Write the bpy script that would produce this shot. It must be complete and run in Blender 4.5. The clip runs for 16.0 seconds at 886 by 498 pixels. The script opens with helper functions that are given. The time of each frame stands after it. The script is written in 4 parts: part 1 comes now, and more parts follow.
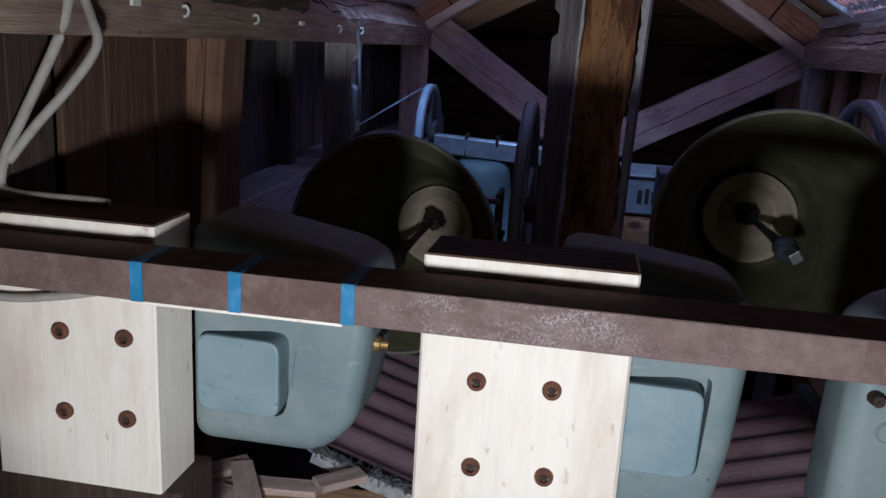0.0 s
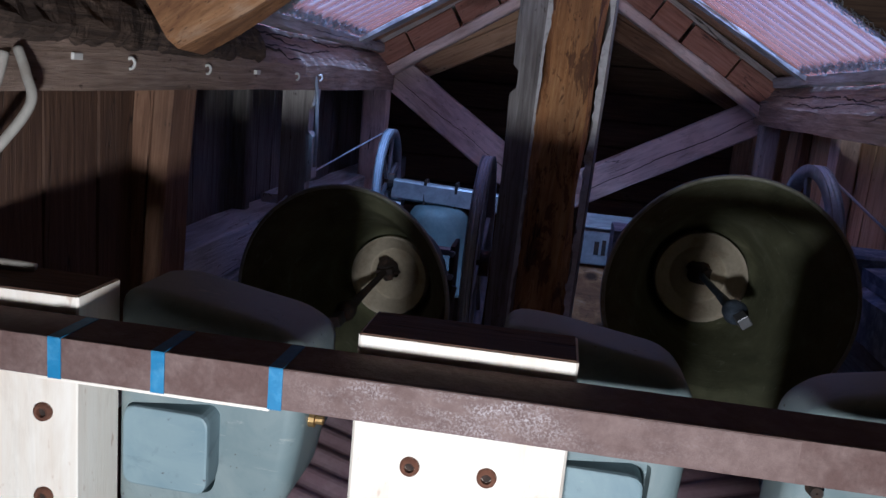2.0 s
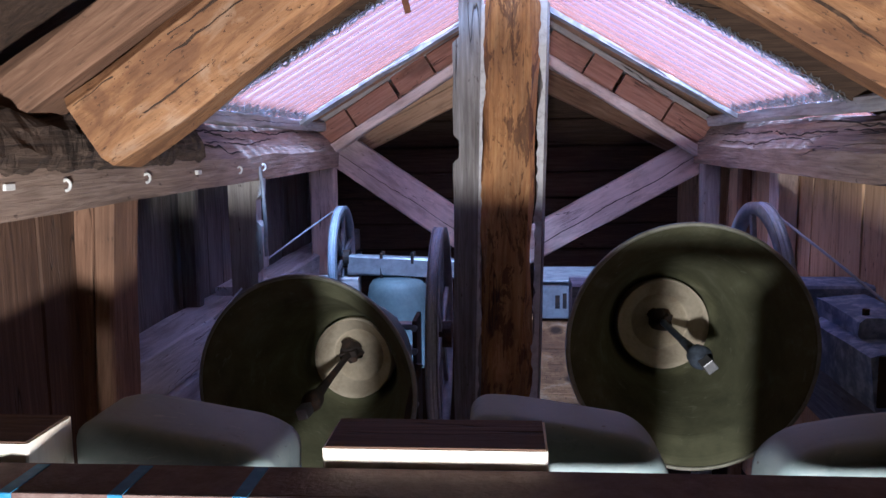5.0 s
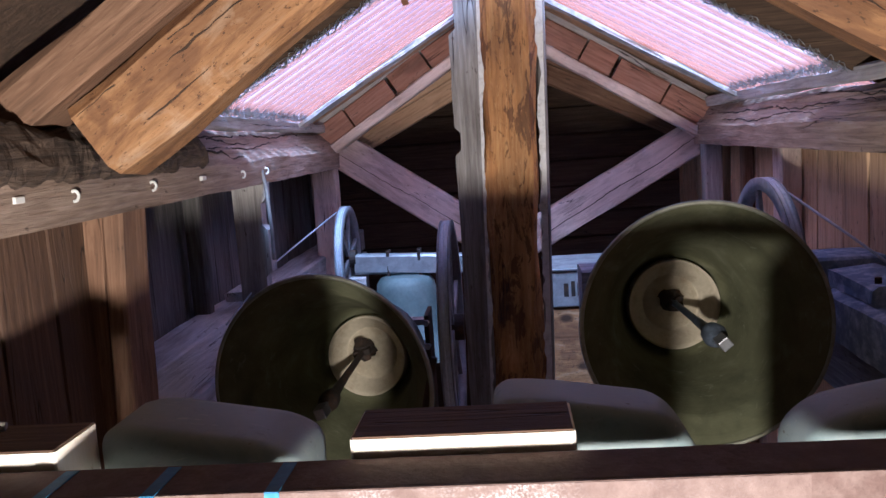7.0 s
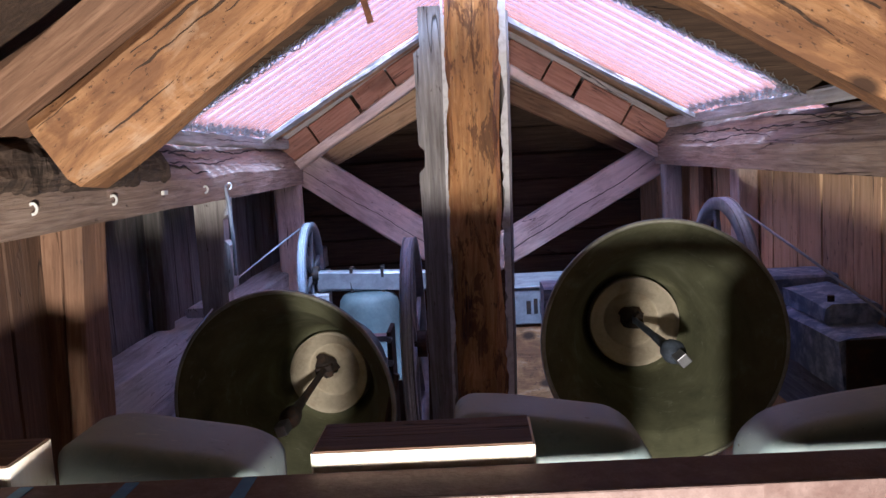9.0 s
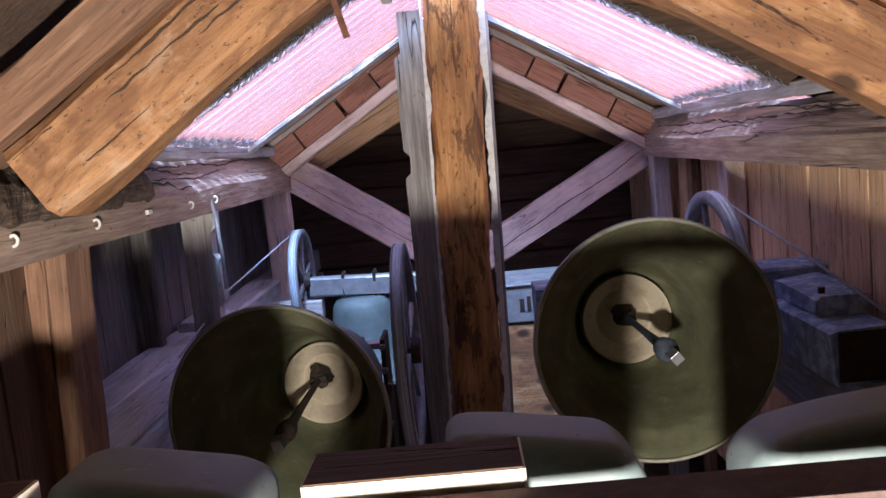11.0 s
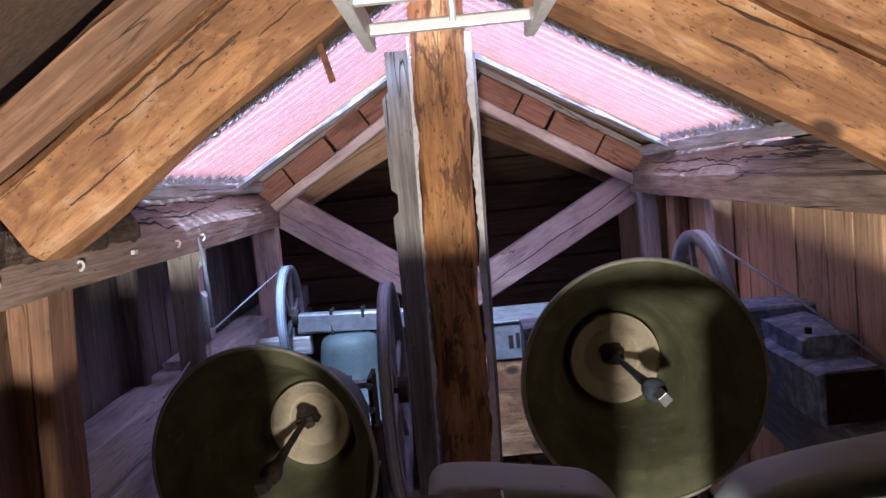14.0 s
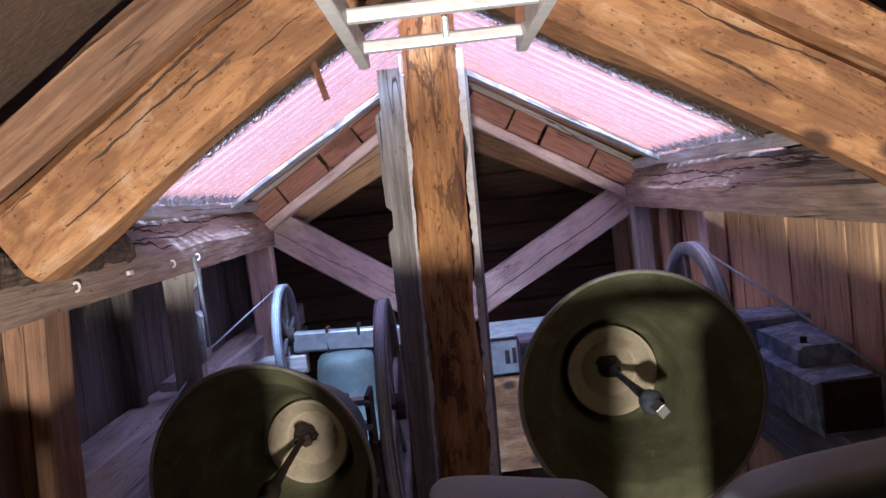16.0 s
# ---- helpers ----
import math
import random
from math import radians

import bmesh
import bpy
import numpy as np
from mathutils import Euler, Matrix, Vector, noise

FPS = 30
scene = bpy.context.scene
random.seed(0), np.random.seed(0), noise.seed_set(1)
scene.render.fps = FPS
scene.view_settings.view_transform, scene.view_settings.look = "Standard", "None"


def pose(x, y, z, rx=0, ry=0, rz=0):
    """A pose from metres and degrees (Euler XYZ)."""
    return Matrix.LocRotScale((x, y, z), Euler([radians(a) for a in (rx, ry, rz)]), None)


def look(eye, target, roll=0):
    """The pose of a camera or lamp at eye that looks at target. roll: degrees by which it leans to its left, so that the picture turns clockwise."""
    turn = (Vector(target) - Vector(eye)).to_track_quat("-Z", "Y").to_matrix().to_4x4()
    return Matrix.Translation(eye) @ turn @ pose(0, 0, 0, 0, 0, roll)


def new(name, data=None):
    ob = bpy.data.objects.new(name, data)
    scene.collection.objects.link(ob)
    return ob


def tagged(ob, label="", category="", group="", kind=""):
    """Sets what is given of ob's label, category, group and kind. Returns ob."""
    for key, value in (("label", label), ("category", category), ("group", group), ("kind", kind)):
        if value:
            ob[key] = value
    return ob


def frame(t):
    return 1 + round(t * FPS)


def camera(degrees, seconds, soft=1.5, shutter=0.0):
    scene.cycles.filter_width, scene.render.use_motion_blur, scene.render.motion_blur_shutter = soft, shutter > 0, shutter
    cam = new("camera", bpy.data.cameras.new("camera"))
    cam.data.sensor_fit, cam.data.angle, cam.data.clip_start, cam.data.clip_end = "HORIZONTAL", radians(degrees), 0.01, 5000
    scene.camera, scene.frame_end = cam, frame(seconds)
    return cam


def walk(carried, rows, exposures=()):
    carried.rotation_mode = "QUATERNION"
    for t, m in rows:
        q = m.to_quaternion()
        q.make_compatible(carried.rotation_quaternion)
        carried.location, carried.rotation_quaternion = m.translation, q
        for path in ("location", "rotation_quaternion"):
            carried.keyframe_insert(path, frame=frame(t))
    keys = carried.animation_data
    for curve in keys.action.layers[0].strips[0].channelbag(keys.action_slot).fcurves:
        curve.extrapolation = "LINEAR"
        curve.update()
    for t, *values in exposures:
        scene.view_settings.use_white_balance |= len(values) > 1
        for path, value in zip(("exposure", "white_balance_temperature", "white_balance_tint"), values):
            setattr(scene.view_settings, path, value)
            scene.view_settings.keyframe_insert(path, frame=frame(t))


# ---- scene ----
cam = camera(56.4, 16.0)
PATH = [
    (0, (-0.121, -1.887, 2.918), (-0.433, 0.028, 2.433), 3.3),
    (0.5, (-0.1, -1.865, 2.944), (-0.366, 0.06, 2.471), 5.7),
    (1, (-0.099, -1.859, 2.953), (-0.359, 0.07, 2.496), 6.5),
    (1.5, (-0.096, -1.844, 2.975), (-0.348, 0.093, 2.546), 6.0),
    (2, (-0.08, -1.816, 3.01), (-0.316, 0.13, 2.609), 5.3),
    (2.5, (-0.067, -1.791, 3.063), (-0.26, 0.173, 2.734), 4.4),
    (3, (-0.059, -1.785, 3.084), (-0.239, 0.184, 2.781), 2.4),
    (3.5, (-0.051, -1.781, 3.102), (-0.217, 0.191, 2.809), 2.0),
    (6, (-0.082, -1.792, 3.07), (-0.234, 0.186, 2.82), -2.9),
    (6.5, (-0.092, -1.788, 3.058), (-0.245, 0.189, 2.8), -3.4),
    (7, (-0.091, -1.792, 3.069), (-0.249, 0.184, 2.804), -4.0),
    (7.5, (-0.071, -1.779, 3.093), (-0.221, 0.199, 2.832), -5.8),
    (8, (-0.069, -1.784, 3.094), (-0.208, 0.195, 2.841), -6.0),
    (8.5, (-0.088, -1.811, 3.059), (-0.159, 0.175, 2.834), -3.1),
    (11, (-0.055, -1.785, 3.128), (-0.112, 0.199, 2.881), -5.7),
    (11.5, (-0.047, -1.781, 3.14), (-0.105, 0.204, 2.901), -5.9),
    (12, (-0.043, -1.773, 3.151), (-0.093, 0.216, 2.947), -6.2),
    (12.5, (-0.038, -1.771, 3.157), (-0.08, 0.219, 2.96), -6.1),
    (13, (-0.032, -1.778, 3.152), (-0.068, 0.214, 2.966), -6.3),
    (13.5, (-0.038, -1.778, 3.157), (-0.072, 0.213, 2.971), -6.0),
    (14, (-0.032, -1.774, 3.168), (-0.061, 0.218, 2.992), -5.6),
    (14.5, (-0.027, -1.779, 3.172), (-0.046, 0.215, 3.016), -6.0),
    (15, (-0.041, -1.777, 3.165), (-0.068, 0.217, 3.015), -5.3),
    (15.5, (-0.029, -1.774, 3.179), (-0.046, 0.221, 3.045), -6.1),
    (16, (-0.039, -1.785, 3.163), (-0.049, 0.211, 3.026), -6.5),
]
EXPOSURES = [(0.0, -0.75, 4150, 12), (1.5, -0.62, 4130, 12), (2.0, -0.3, 4130, 12), (2.5, 0.2, 4150, 12), (3.5, 0.85, 4150, 12),
             (6.0, 1.1, 4450, 13), (8.5, 1.25, 4600, 13), (12.0, 1.38, 4720, 13), (16.0, 1.35, 4730, 13)]
walk(cam, [(t, look(eye, target, roll)) for t, eye, target, roll in PATH], EXPOSURES)

# ---- light ----
world = bpy.data.worlds.new("sky")
scene.world = world
world.use_nodes = True
wn = world.node_tree
sky = wn.nodes.new("ShaderNodeTexSky")
sky.sky_type = 'NISHITA'
sky.sun_disc = False
sky.sun_elevation, sky.sun_rotation = radians(62), radians(172)
wn.links.new(sky.outputs[0], wn.nodes["Background"].inputs[0])
wn.nodes["Background"].inputs[1].default_value = 0.24

sun = new("sun", bpy.data.lights.new("sun", 'SUN'))
sun.data.energy, sun.data.angle, sun.data.color = 5.6, radians(8), (1.0, 0.99, 0.97)
sun.matrix_world = look((0.6, -4.2, 8), (0, 0, 0))

work_light = new("work_light_beam", bpy.data.lights.new("work_light_beam", 'SPOT'))
work_light.data.energy, work_light.data.color = 375.0, (1.0, 0.74, 0.445)
work_light.data.shadow_soft_size, work_light.data.spot_size, work_light.data.spot_blend = 0.07, radians(88), 0.32
work_light.matrix_world = look((-0.14, -2.17, 2.245), (-0.06, -0.2, 2.43))


# ---- materials ----
def nodes_of(name):
    m = bpy.data.materials.new(name)
    m.use_nodes = True
    nt = m.node_tree
    return m, nt, nt.nodes["Principled BSDF"]


def ramp(nt, src, stops):
    r = nt.nodes.new("ShaderNodeValToRGB")
    els = r.color_ramp.elements
    while len(els) < len(stops):
        els.new(0.5)
    for e, (p, c) in zip(els, stops):
        e.position, e.color = p, (*c, 1)
    nt.links.new(src, r.inputs[0])
    return r.outputs[0]


def coords(nt, scale, rnd=False):
    tc = nt.nodes.new("ShaderNodeTexCoord")
    mp = nt.nodes.new("ShaderNodeMapping")
    mp.inputs["Scale"].default_value = scale
    nt.links.new(tc.outputs["Object"], mp.inputs[0])
    if rnd:
        oi = nt.nodes.new("ShaderNodeObjectInfo")
        mul = nt.nodes.new("ShaderNodeMath")
        mul.operation = 'MULTIPLY'
        mul.inputs[1].default_value = 37.0
        nt.links.new(oi.outputs["Random"], mul.inputs[0])
        nt.links.new(mul.outputs[0], mp.inputs["Location"])
    return mp.outputs[0]


def tex(nt, vec, scale, detail=6.0, rough=0.6, dist=0.0):
    n = nt.nodes.new("ShaderNodeTexNoise")
    n.inputs["Scale"].default_value, n.inputs["Detail"].default_value = scale, detail
    n.inputs["Roughness"].default_value, n.inputs["Distortion"].default_value = rough, dist
    nt.links.new(vec, n.inputs["Vector"])
    return n.outputs["Fac"]


def mixed(nt, fac, a, b, mode='MIX'):
    m = nt.nodes.new("ShaderNodeMix")
    m.data_type, m.blend_type = 'RGBA', mode
    for sock, v in ((m.inputs[0], fac), (m.inputs[6], a), (m.inputs[7], b)):
        if hasattr(v, "is_output"):
            nt.links.new(v, sock)
        else:
            sock.default_value = v if isinstance(v, float) else (*v, 1)
    return m.outputs[2]


def bump(nt, bsdf, h, strength, dist=0.01):
    b = nt.nodes.new("ShaderNodeBump")
    b.inputs["Strength"].default_value, b.inputs["Distance"].default_value = strength, dist
    nt.links.new(h, b.inputs["Height"])
    nt.links.new(b.outputs[0], bsdf.inputs["Normal"])


def wood(name, dark, mid, light, rough=0.75, relief=0.5, stain=(0.05, 0.03, 0.02), stain_from=0.62, cracks=1.0, chips=0.0, smear=0.0):
    """Sawn wood with its grain along the local x axis."""
    m, nt, b = nodes_of(name)
    fine = tex(nt, coords(nt, (1.2, 22, 22), True), 2.2, 8, 0.65, 0.6)
    broad = tex(nt, coords(nt, (1.0, 3.0, 3.0), True), 1.6, 5, 0.6, 0.4)
    grain = ramp(nt, fine, [(0.25, dark), (0.5, mid), (0.75, light)])
    blot = ramp(nt, broad, [(stain_from - 0.12, (0, 0, 0)), (stain_from + 0.12, (1, 1, 1))])
    c = mixed(nt, blot, grain, mixed(nt, 0.6, grain, stain))
    spot = tex(nt, coords(nt, (6, 14, 14), True), 3.0, 4, 0.5)
    c = mixed(nt, ramp(nt, spot, [(0.66, (0, 0, 0)), (0.74, (0.75, 0.75, 0.75))]), c, stain)
    if chips:
        flake = tex(nt, coords(nt, (1.6, 6.5, 6.5), True), 2.3, 9, 0.72, 0.6)
        gone = ramp(nt, flake, [(0.53, (0, 0, 0)), (0.56, (chips,) * 3)])
        c = mixed(nt, gone, c, mixed(nt, 1.0, c, (0.38, 0.33, 0.28), 'MULTIPLY'))
        pale = ramp(nt, flake, [(0.36, (0.6 * chips,) * 3), (0.42, (0, 0, 0))])
        c = mixed(nt, pale, c, light)
    if smear:
        haze = tex(nt, coords(nt, (1.1, 2.4, 2.4), True), 2.4, 7, 0.62, 1.6)
        c = mixed(nt, ramp(nt, haze, [(0.47, (0, 0, 0)), (0.58, (smear,) * 3)]), c, tuple(1.1 * x for x in stain))
        c = mixed(nt, ramp(nt, haze, [(0.32, (0.6 * smear,) * 3), (0.44, (0, 0, 0))]), c, (0.56, 0.42, 0.29))
        vor = nt.nodes.new("ShaderNodeTexVoronoi")
        vor.inputs["Scale"].default_value = 4.2
        nt.links.new(coords(nt, (0.8, 1.3, 1.3), True), vor.inputs["Vector"])
        knot = ramp(nt, vor.outputs["Distance"], [(0.10, (0.95,) * 3), (0.16, (0.55,) * 3), (0.22, (0, 0, 0))])
        c = mixed(nt, knot, c, tuple(0.35 * x for x in stain))
        speck = tex(nt, coords(nt, (3, 7, 7), True), 11.0, 5, 0.7)
        c = mixed(nt, ramp(nt, speck, [(0.60, (0, 0, 0)), (0.645, (0.8, 0.8, 0.8))]), c, tuple(0.4 * x for x in stain))
    split = tex(nt, coords(nt, (0.22, 3.6, 3.6), True), 1.6, 4, 0.5, 0.3)
    crack = ramp(nt, split, [(0.4955, (0, 0, 0)), (0.4985, (1, 1, 1)), (0.5015, (1, 1, 1)), (0.5045, (0, 0, 0))])
    some = ramp(nt, tex(nt, coords(nt, (1.0, 1.5, 1.5), True), 2.0, 2, 0.5), [(0.5, (0, 0, 0)), (0.6, (cracks,) * 3)])
    crack = mixed(nt, 1.0, crack, some, 'MULTIPLY')
    c = mixed(nt, crack, c, tuple(0.25 * x for x in stain))
    nt.links.new(c, b.inputs["Base Color"])
    b.inputs["Roughness"].default_value = rough
    sub = nt.nodes.new("ShaderNodeMath")
    sub.operation = 'MULTIPLY_ADD'
    nt.links.new(crack, sub.inputs[0])
    sub.inputs[1].default_value = -1.2
    nt.links.new(fine, sub.inputs[2])
    bump(nt, b, sub.outputs[0], relief, 0.012)
    return m


def paint(name, base, worn, rough=0.5, scale=9.0, lo=0.5, hi=0.7, metal=0.0, relief=0.15, fine=40.0):
    m, nt, b = nodes_of(name)
    v = coords(nt, (1, 1, 1), True)
    big = tex(nt, v, scale, 8, 0.65, 0.3)
    small = tex(nt, v, fine, 6, 0.6)
    c = mixed(nt, ramp(nt, big, [(lo, (0, 0, 0)), (hi, (1, 1, 1))]), base, worn)
    c = mixed(nt, ramp(nt, small, [(0.35, (0.25, 0.25, 0.25)), (0.65, (0, 0, 0))]), c, tuple(0.45 * x for x in base))
    nt.links.new(c, b.inputs["Base Color"])
    nt.links.new(ramp(nt, big, [(0.3, (rough,) * 3), (0.7, (min(1, rough + 0.25),) * 3)]), b.inputs["Roughness"])
    b.inputs["Metallic"].default_value = metal
    bump(nt, b, small, relief, 0.006)
    return m


def worn_paint(name, base, faded, rubbed):
    """Old gloss paint: faded clouds, rubbed streaks, small chips and grime specks."""
    m, nt, b = nodes_of(name)
    v = coords(nt, (1, 1, 1), True)
    cloud = tex(nt, v, 5.0, 6, 0.65, 0.8)
    c = mixed(nt, ramp(nt, cloud, [(0.40, (0, 0, 0)), (0.66, (1, 1, 1))]), base, faded)
    rub = tex(nt, coords(nt, (2.2, 6.0, 9.0), True), 4.0, 8, 0.72, 1.2)
    c = mixed(nt, ramp(nt, rub, [(0.60, (0, 0, 0)), (0.70, (0.55, 0.55, 0.55))]), c, rubbed)
    grime = tex(nt, v, 11.0, 8, 0.7, 0.5)
    c = mixed(nt, ramp(nt, grime, [(0.60, (0, 0, 0)), (0.72, (0.5, 0.5, 0.5))]), c, tuple(0.5 * x for x in base))
    speck = tex(nt, v, 55.0, 4, 0.6)
    c = mixed(nt, ramp(nt, speck, [(0.69, (0, 0, 0)), (0.72, (0.8, 0.8, 0.8))]), c, (0.07, 0.055, 0.045))
    nt.links.new(c, b.inputs["Base Color"])
    nt.links.new(ramp(nt, cloud, [(0.3, (0.42, 0.42, 0.42)), (0.7, (0.66, 0.66, 0.66))]), b.inputs["Roughness"])
    bump(nt, b, grime, 0.12, 0.006)
    return m


WOOD_GOLD = wood("golden_pine", (0.22, 0.105, 0.038), (0.34, 0.175, 0.066), (0.43, 0.245, 0.105), 0.75, 0.5, (0.11, 0.048, 0.020), 0.55, 0.0, 0.25, 0.62)
WOOD_GREY = wood("weathered_grey_wood", (0.22, 0.20, 0.19), (0.43, 0.405, 0.39), (0.60, 0.575, 0.56), 0.85, 0.7)
WOOD_BROWN = wood("brown_old_wood", (0.09, 0.045, 0.022), (0.20, 0.11, 0.06), (0.33, 0.20, 0.12), 0.8, 0.6)
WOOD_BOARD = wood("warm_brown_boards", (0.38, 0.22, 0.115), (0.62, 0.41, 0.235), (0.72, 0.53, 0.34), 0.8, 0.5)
WOOD_BLACKBROWN = wood("blackish_brown_boards", (0.03, 0.017, 0.010), (0.07, 0.042, 0.025), (0.12, 0.075, 0.045), 0.85, 0.6)
# brown taken darker to make up for too much fill on the near boards
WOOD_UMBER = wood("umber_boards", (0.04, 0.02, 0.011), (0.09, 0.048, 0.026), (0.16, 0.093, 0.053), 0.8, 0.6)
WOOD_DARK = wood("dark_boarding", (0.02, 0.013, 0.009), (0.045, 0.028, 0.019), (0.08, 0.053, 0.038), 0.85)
WOOD_PINK = wood("pale_planed_wood", (0.52, 0.40, 0.34), (0.72, 0.58, 0.51), (0.83, 0.70, 0.63), 0.75, 0.5, (0.17, 0.10, 0.07), 0.58, 1.0, 0.25)
WOOD_PALE = wood("whitewashed_block_wood", (0.79, 0.71, 0.60), (0.83, 0.77, 0.67), (0.86, 0.81, 0.73), 0.7, 0.15, (0.56, 0.44, 0.32), 0.60, 0.0, 0.06)
WOOD_POST = wood("golden_post_oak", (0.22, 0.09, 0.022), (0.47, 0.22, 0.06), (0.64, 0.37, 0.13), 0.6, 1.0, (0.09, 0.04, 0.015), 0.54, 1.0, 1.0)
WOOD_PLATE = wood("grey_brown_hewn_wood", (0.14, 0.095, 0.065), (0.32, 0.235, 0.175), (0.50, 0.40, 0.32), 0.85, 1.0)
WOOD_RED = wood("reddish_board_wood", (0.20, 0.085, 0.05), (0.34, 0.17, 0.115), (0.44, 0.25, 0.18), 0.8, 0.4)
# darker copy of the weathered grey, shade put into the colour
WOOD_GREY_SHADED = wood("grey_wood_with_shade", (0.06, 0.055, 0.053), (0.15, 0.14, 0.132), (0.27, 0.25, 0.24), 0.9, 0.6)
# weathered grey raised to near white, skylight on the beams included
WOOD_DAYLIT = wood("daylit_beam_wood", (0.40, 0.41, 0.43), (0.64, 0.65, 0.67), (0.78, 0.78, 0.79), 0.85, 0.7)
WOOD_DRIFT = wood("driftwood_grey_boards", (0.12, 0.11, 0.105), (0.27, 0.25, 0.24), (0.44, 0.42, 0.41), 0.85, 0.8)
WOOD_DARKBLUE = wood("dark_tarred_wood", (0.10, 0.12, 0.16), (0.23, 0.27, 0.35), (0.42, 0.47, 0.56), 0.7, 0.7)
BARK = wood("rough_bark_edge", (0.016, 0.010, 0.007), (0.055, 0.036, 0.024), (0.17, 0.12, 0.085), 0.95, 1.0)


def bronze_inside():
    """Olive cast bronze with turned rings and pale scuffs."""
    m, nt, b = nodes_of("bronze_inside")
    v = coords(nt, (1, 1, 1), True)
    big = tex(nt, v, 4.0, 7, 0.65, 0.4)
    c = ramp(nt, big, [(0.3, (0.075, 0.078, 0.045)), (0.55, (0.125, 0.127, 0.072)), (0.75, (0.20, 0.20, 0.13))])
    scuff = tex(nt, coords(nt, (1.0, 1.0, 2.6), True), 9.0, 6, 0.7, 2.2)
    c = mixed(nt, ramp(nt, scuff, [(0.60, (0, 0, 0)), (0.68, (0.5, 0.5, 0.5)), (0.72, (0, 0, 0))]), c, (0.24, 0.24, 0.17))
    rings = tex(nt, coords(nt, (0.3, 0.3, 30.0)), 3.0, 2, 0.5)
    nt.links.new(c, b.inputs["Base Color"])
    b.inputs["Roughness"].default_value, b.inputs["Specular IOR Level"].default_value = 0.9, 0.12
    bump(nt, b, rings, 0.15, 0.01)
    return m


BRONZE_IN = bronze_inside()
BRONZE_LIP = paint("bronze_lip_highlight", (0.34, 0.34, 0.27), (0.20, 0.20, 0.14), 0.45, 9.0, 0.45, 0.7, 0.3)
# iron tinted blue for the daylight falling on the clapper
CLAPPER_IRON = paint("blue_lit_clapper_iron", (0.11, 0.13, 0.17), (0.24, 0.30, 0.40), 0.45, 12.0, 0.45, 0.7, 0.6)
BRONZE_OUT = paint("verdigris_bronze", (0.12, 0.155, 0.15), (0.19, 0.23, 0.22), 0.5, 7.0, 0.4, 0.75, 0.3)
CHALK = paint("chalky_limewash", (0.50, 0.44, 0.32), (0.34, 0.28, 0.19), 0.8, 8.0, 0.5, 0.7)
RUST = paint("rusty_steel", (0.115, 0.070, 0.060), (0.20, 0.145, 0.13), 0.75, 16.0, 0.40, 0.68, 0.1, 0.5, 90.0)


def flaking():
    """Rust with fine pale flakes that gather in drifts."""
    m, nt, b = nodes_of("flaking_pale_paint")
    v = coords(nt, (1, 1, 1))
    grit = tex(nt, v, 190.0, 6, 0.7, 0.3)
    drift = tex(nt, coords(nt, (1.0, 1.0, 2.2)), 8.0, 4, 0.6, 0.6)
    f = mixed(nt, 1.0, ramp(nt, grit, [(0.46, (0, 0, 0)), (0.60, (1, 1, 1))]), ramp(nt, drift, [(0.40, (0.0, 0.0, 0.0)), (0.66, (0.85, 0.85, 0.85))]), 'MULTIPLY')
    sep = nt.nodes.new("ShaderNodeSeparateXYZ")
    nt.links.new(coords(nt, (1.0, 1.0, 1.0)), sep.inputs[0])
    reach = nt.nodes.new("ShaderNodeMapRange")
    reach.inputs[1].default_value, reach.inputs[2].default_value = -0.56, 0.42
    nt.links.new(sep.outputs[0], reach.inputs[0])
    f = mixed(nt, 1.0, f, ramp(nt, reach.outputs[0], [(0.0, (0, 0, 0)), (0.2, (0.8, 0.8, 0.8)), (0.5, (0.9, 0.9, 0.9)), (0.62, (0.25, 0.25, 0.25)), (0.98, (0, 0, 0))]), 'MULTIPLY')
    base = ramp(nt, tex(nt, v, 14.0, 8, 0.7), [(0.35, (0.10, 0.062, 0.054)), (0.7, (0.19, 0.135, 0.12))])
    nt.links.new(mixed(nt, f, base, (0.50, 0.47, 0.49)), b.inputs["Base Color"])
    b.inputs["Roughness"].default_value = 0.75
    bump(nt, b, grit, 0.4, 0.004)
    return m


FLAKE = flaking()
IRON = paint("dark_iron", (0.05, 0.04, 0.035), (0.14, 0.075, 0.04), 0.6, 14.0, 0.5, 0.75, 0.6)
# chipped wood; its blue is daylight put into the colour
WOOD_BLUE_LIT = paint("chipped_blue_lit_wood", (0.17, 0.25, 0.40), (0.50, 0.60, 0.76), 0.6, 12.0, 0.45, 0.65, 0.0, 0.4)
ZINC = paint("dull_zinc_sheet", (0.34, 0.35, 0.36), (0.22, 0.22, 0.23), 0.4, 8.0, 0.45, 0.7, 0.4)
# grey wheel with a blue cast from the sky mixed in
WHEEL_BLUE_LIT = paint("grey_wheel_blue_lit", (0.21, 0.23, 0.26), (0.35, 0.38, 0.42), 0.5, 14.0, 0.4, 0.7, 0.1)
STEEL = paint("galvanised_steel", (0.42, 0.43, 0.45), (0.30, 0.31, 0.33), 0.35, 10.0, 0.4, 0.7, 0.85)
ALU = paint("aluminium", (0.60, 0.60, 0.61), (0.45, 0.45, 0.46), 0.4, 10.0, 0.45, 0.7, 0.6)
CAST = worn_paint("grey_green_cast_paint", (0.185, 0.235, 0.245), (0.25, 0.295, 0.295), (0.40, 0.42, 0.40))
CAST_PLATE = worn_paint("blue_grey_plate_paint", (0.21, 0.285, 0.325), (0.27, 0.345, 0.37), (0.42, 0.45, 0.44))
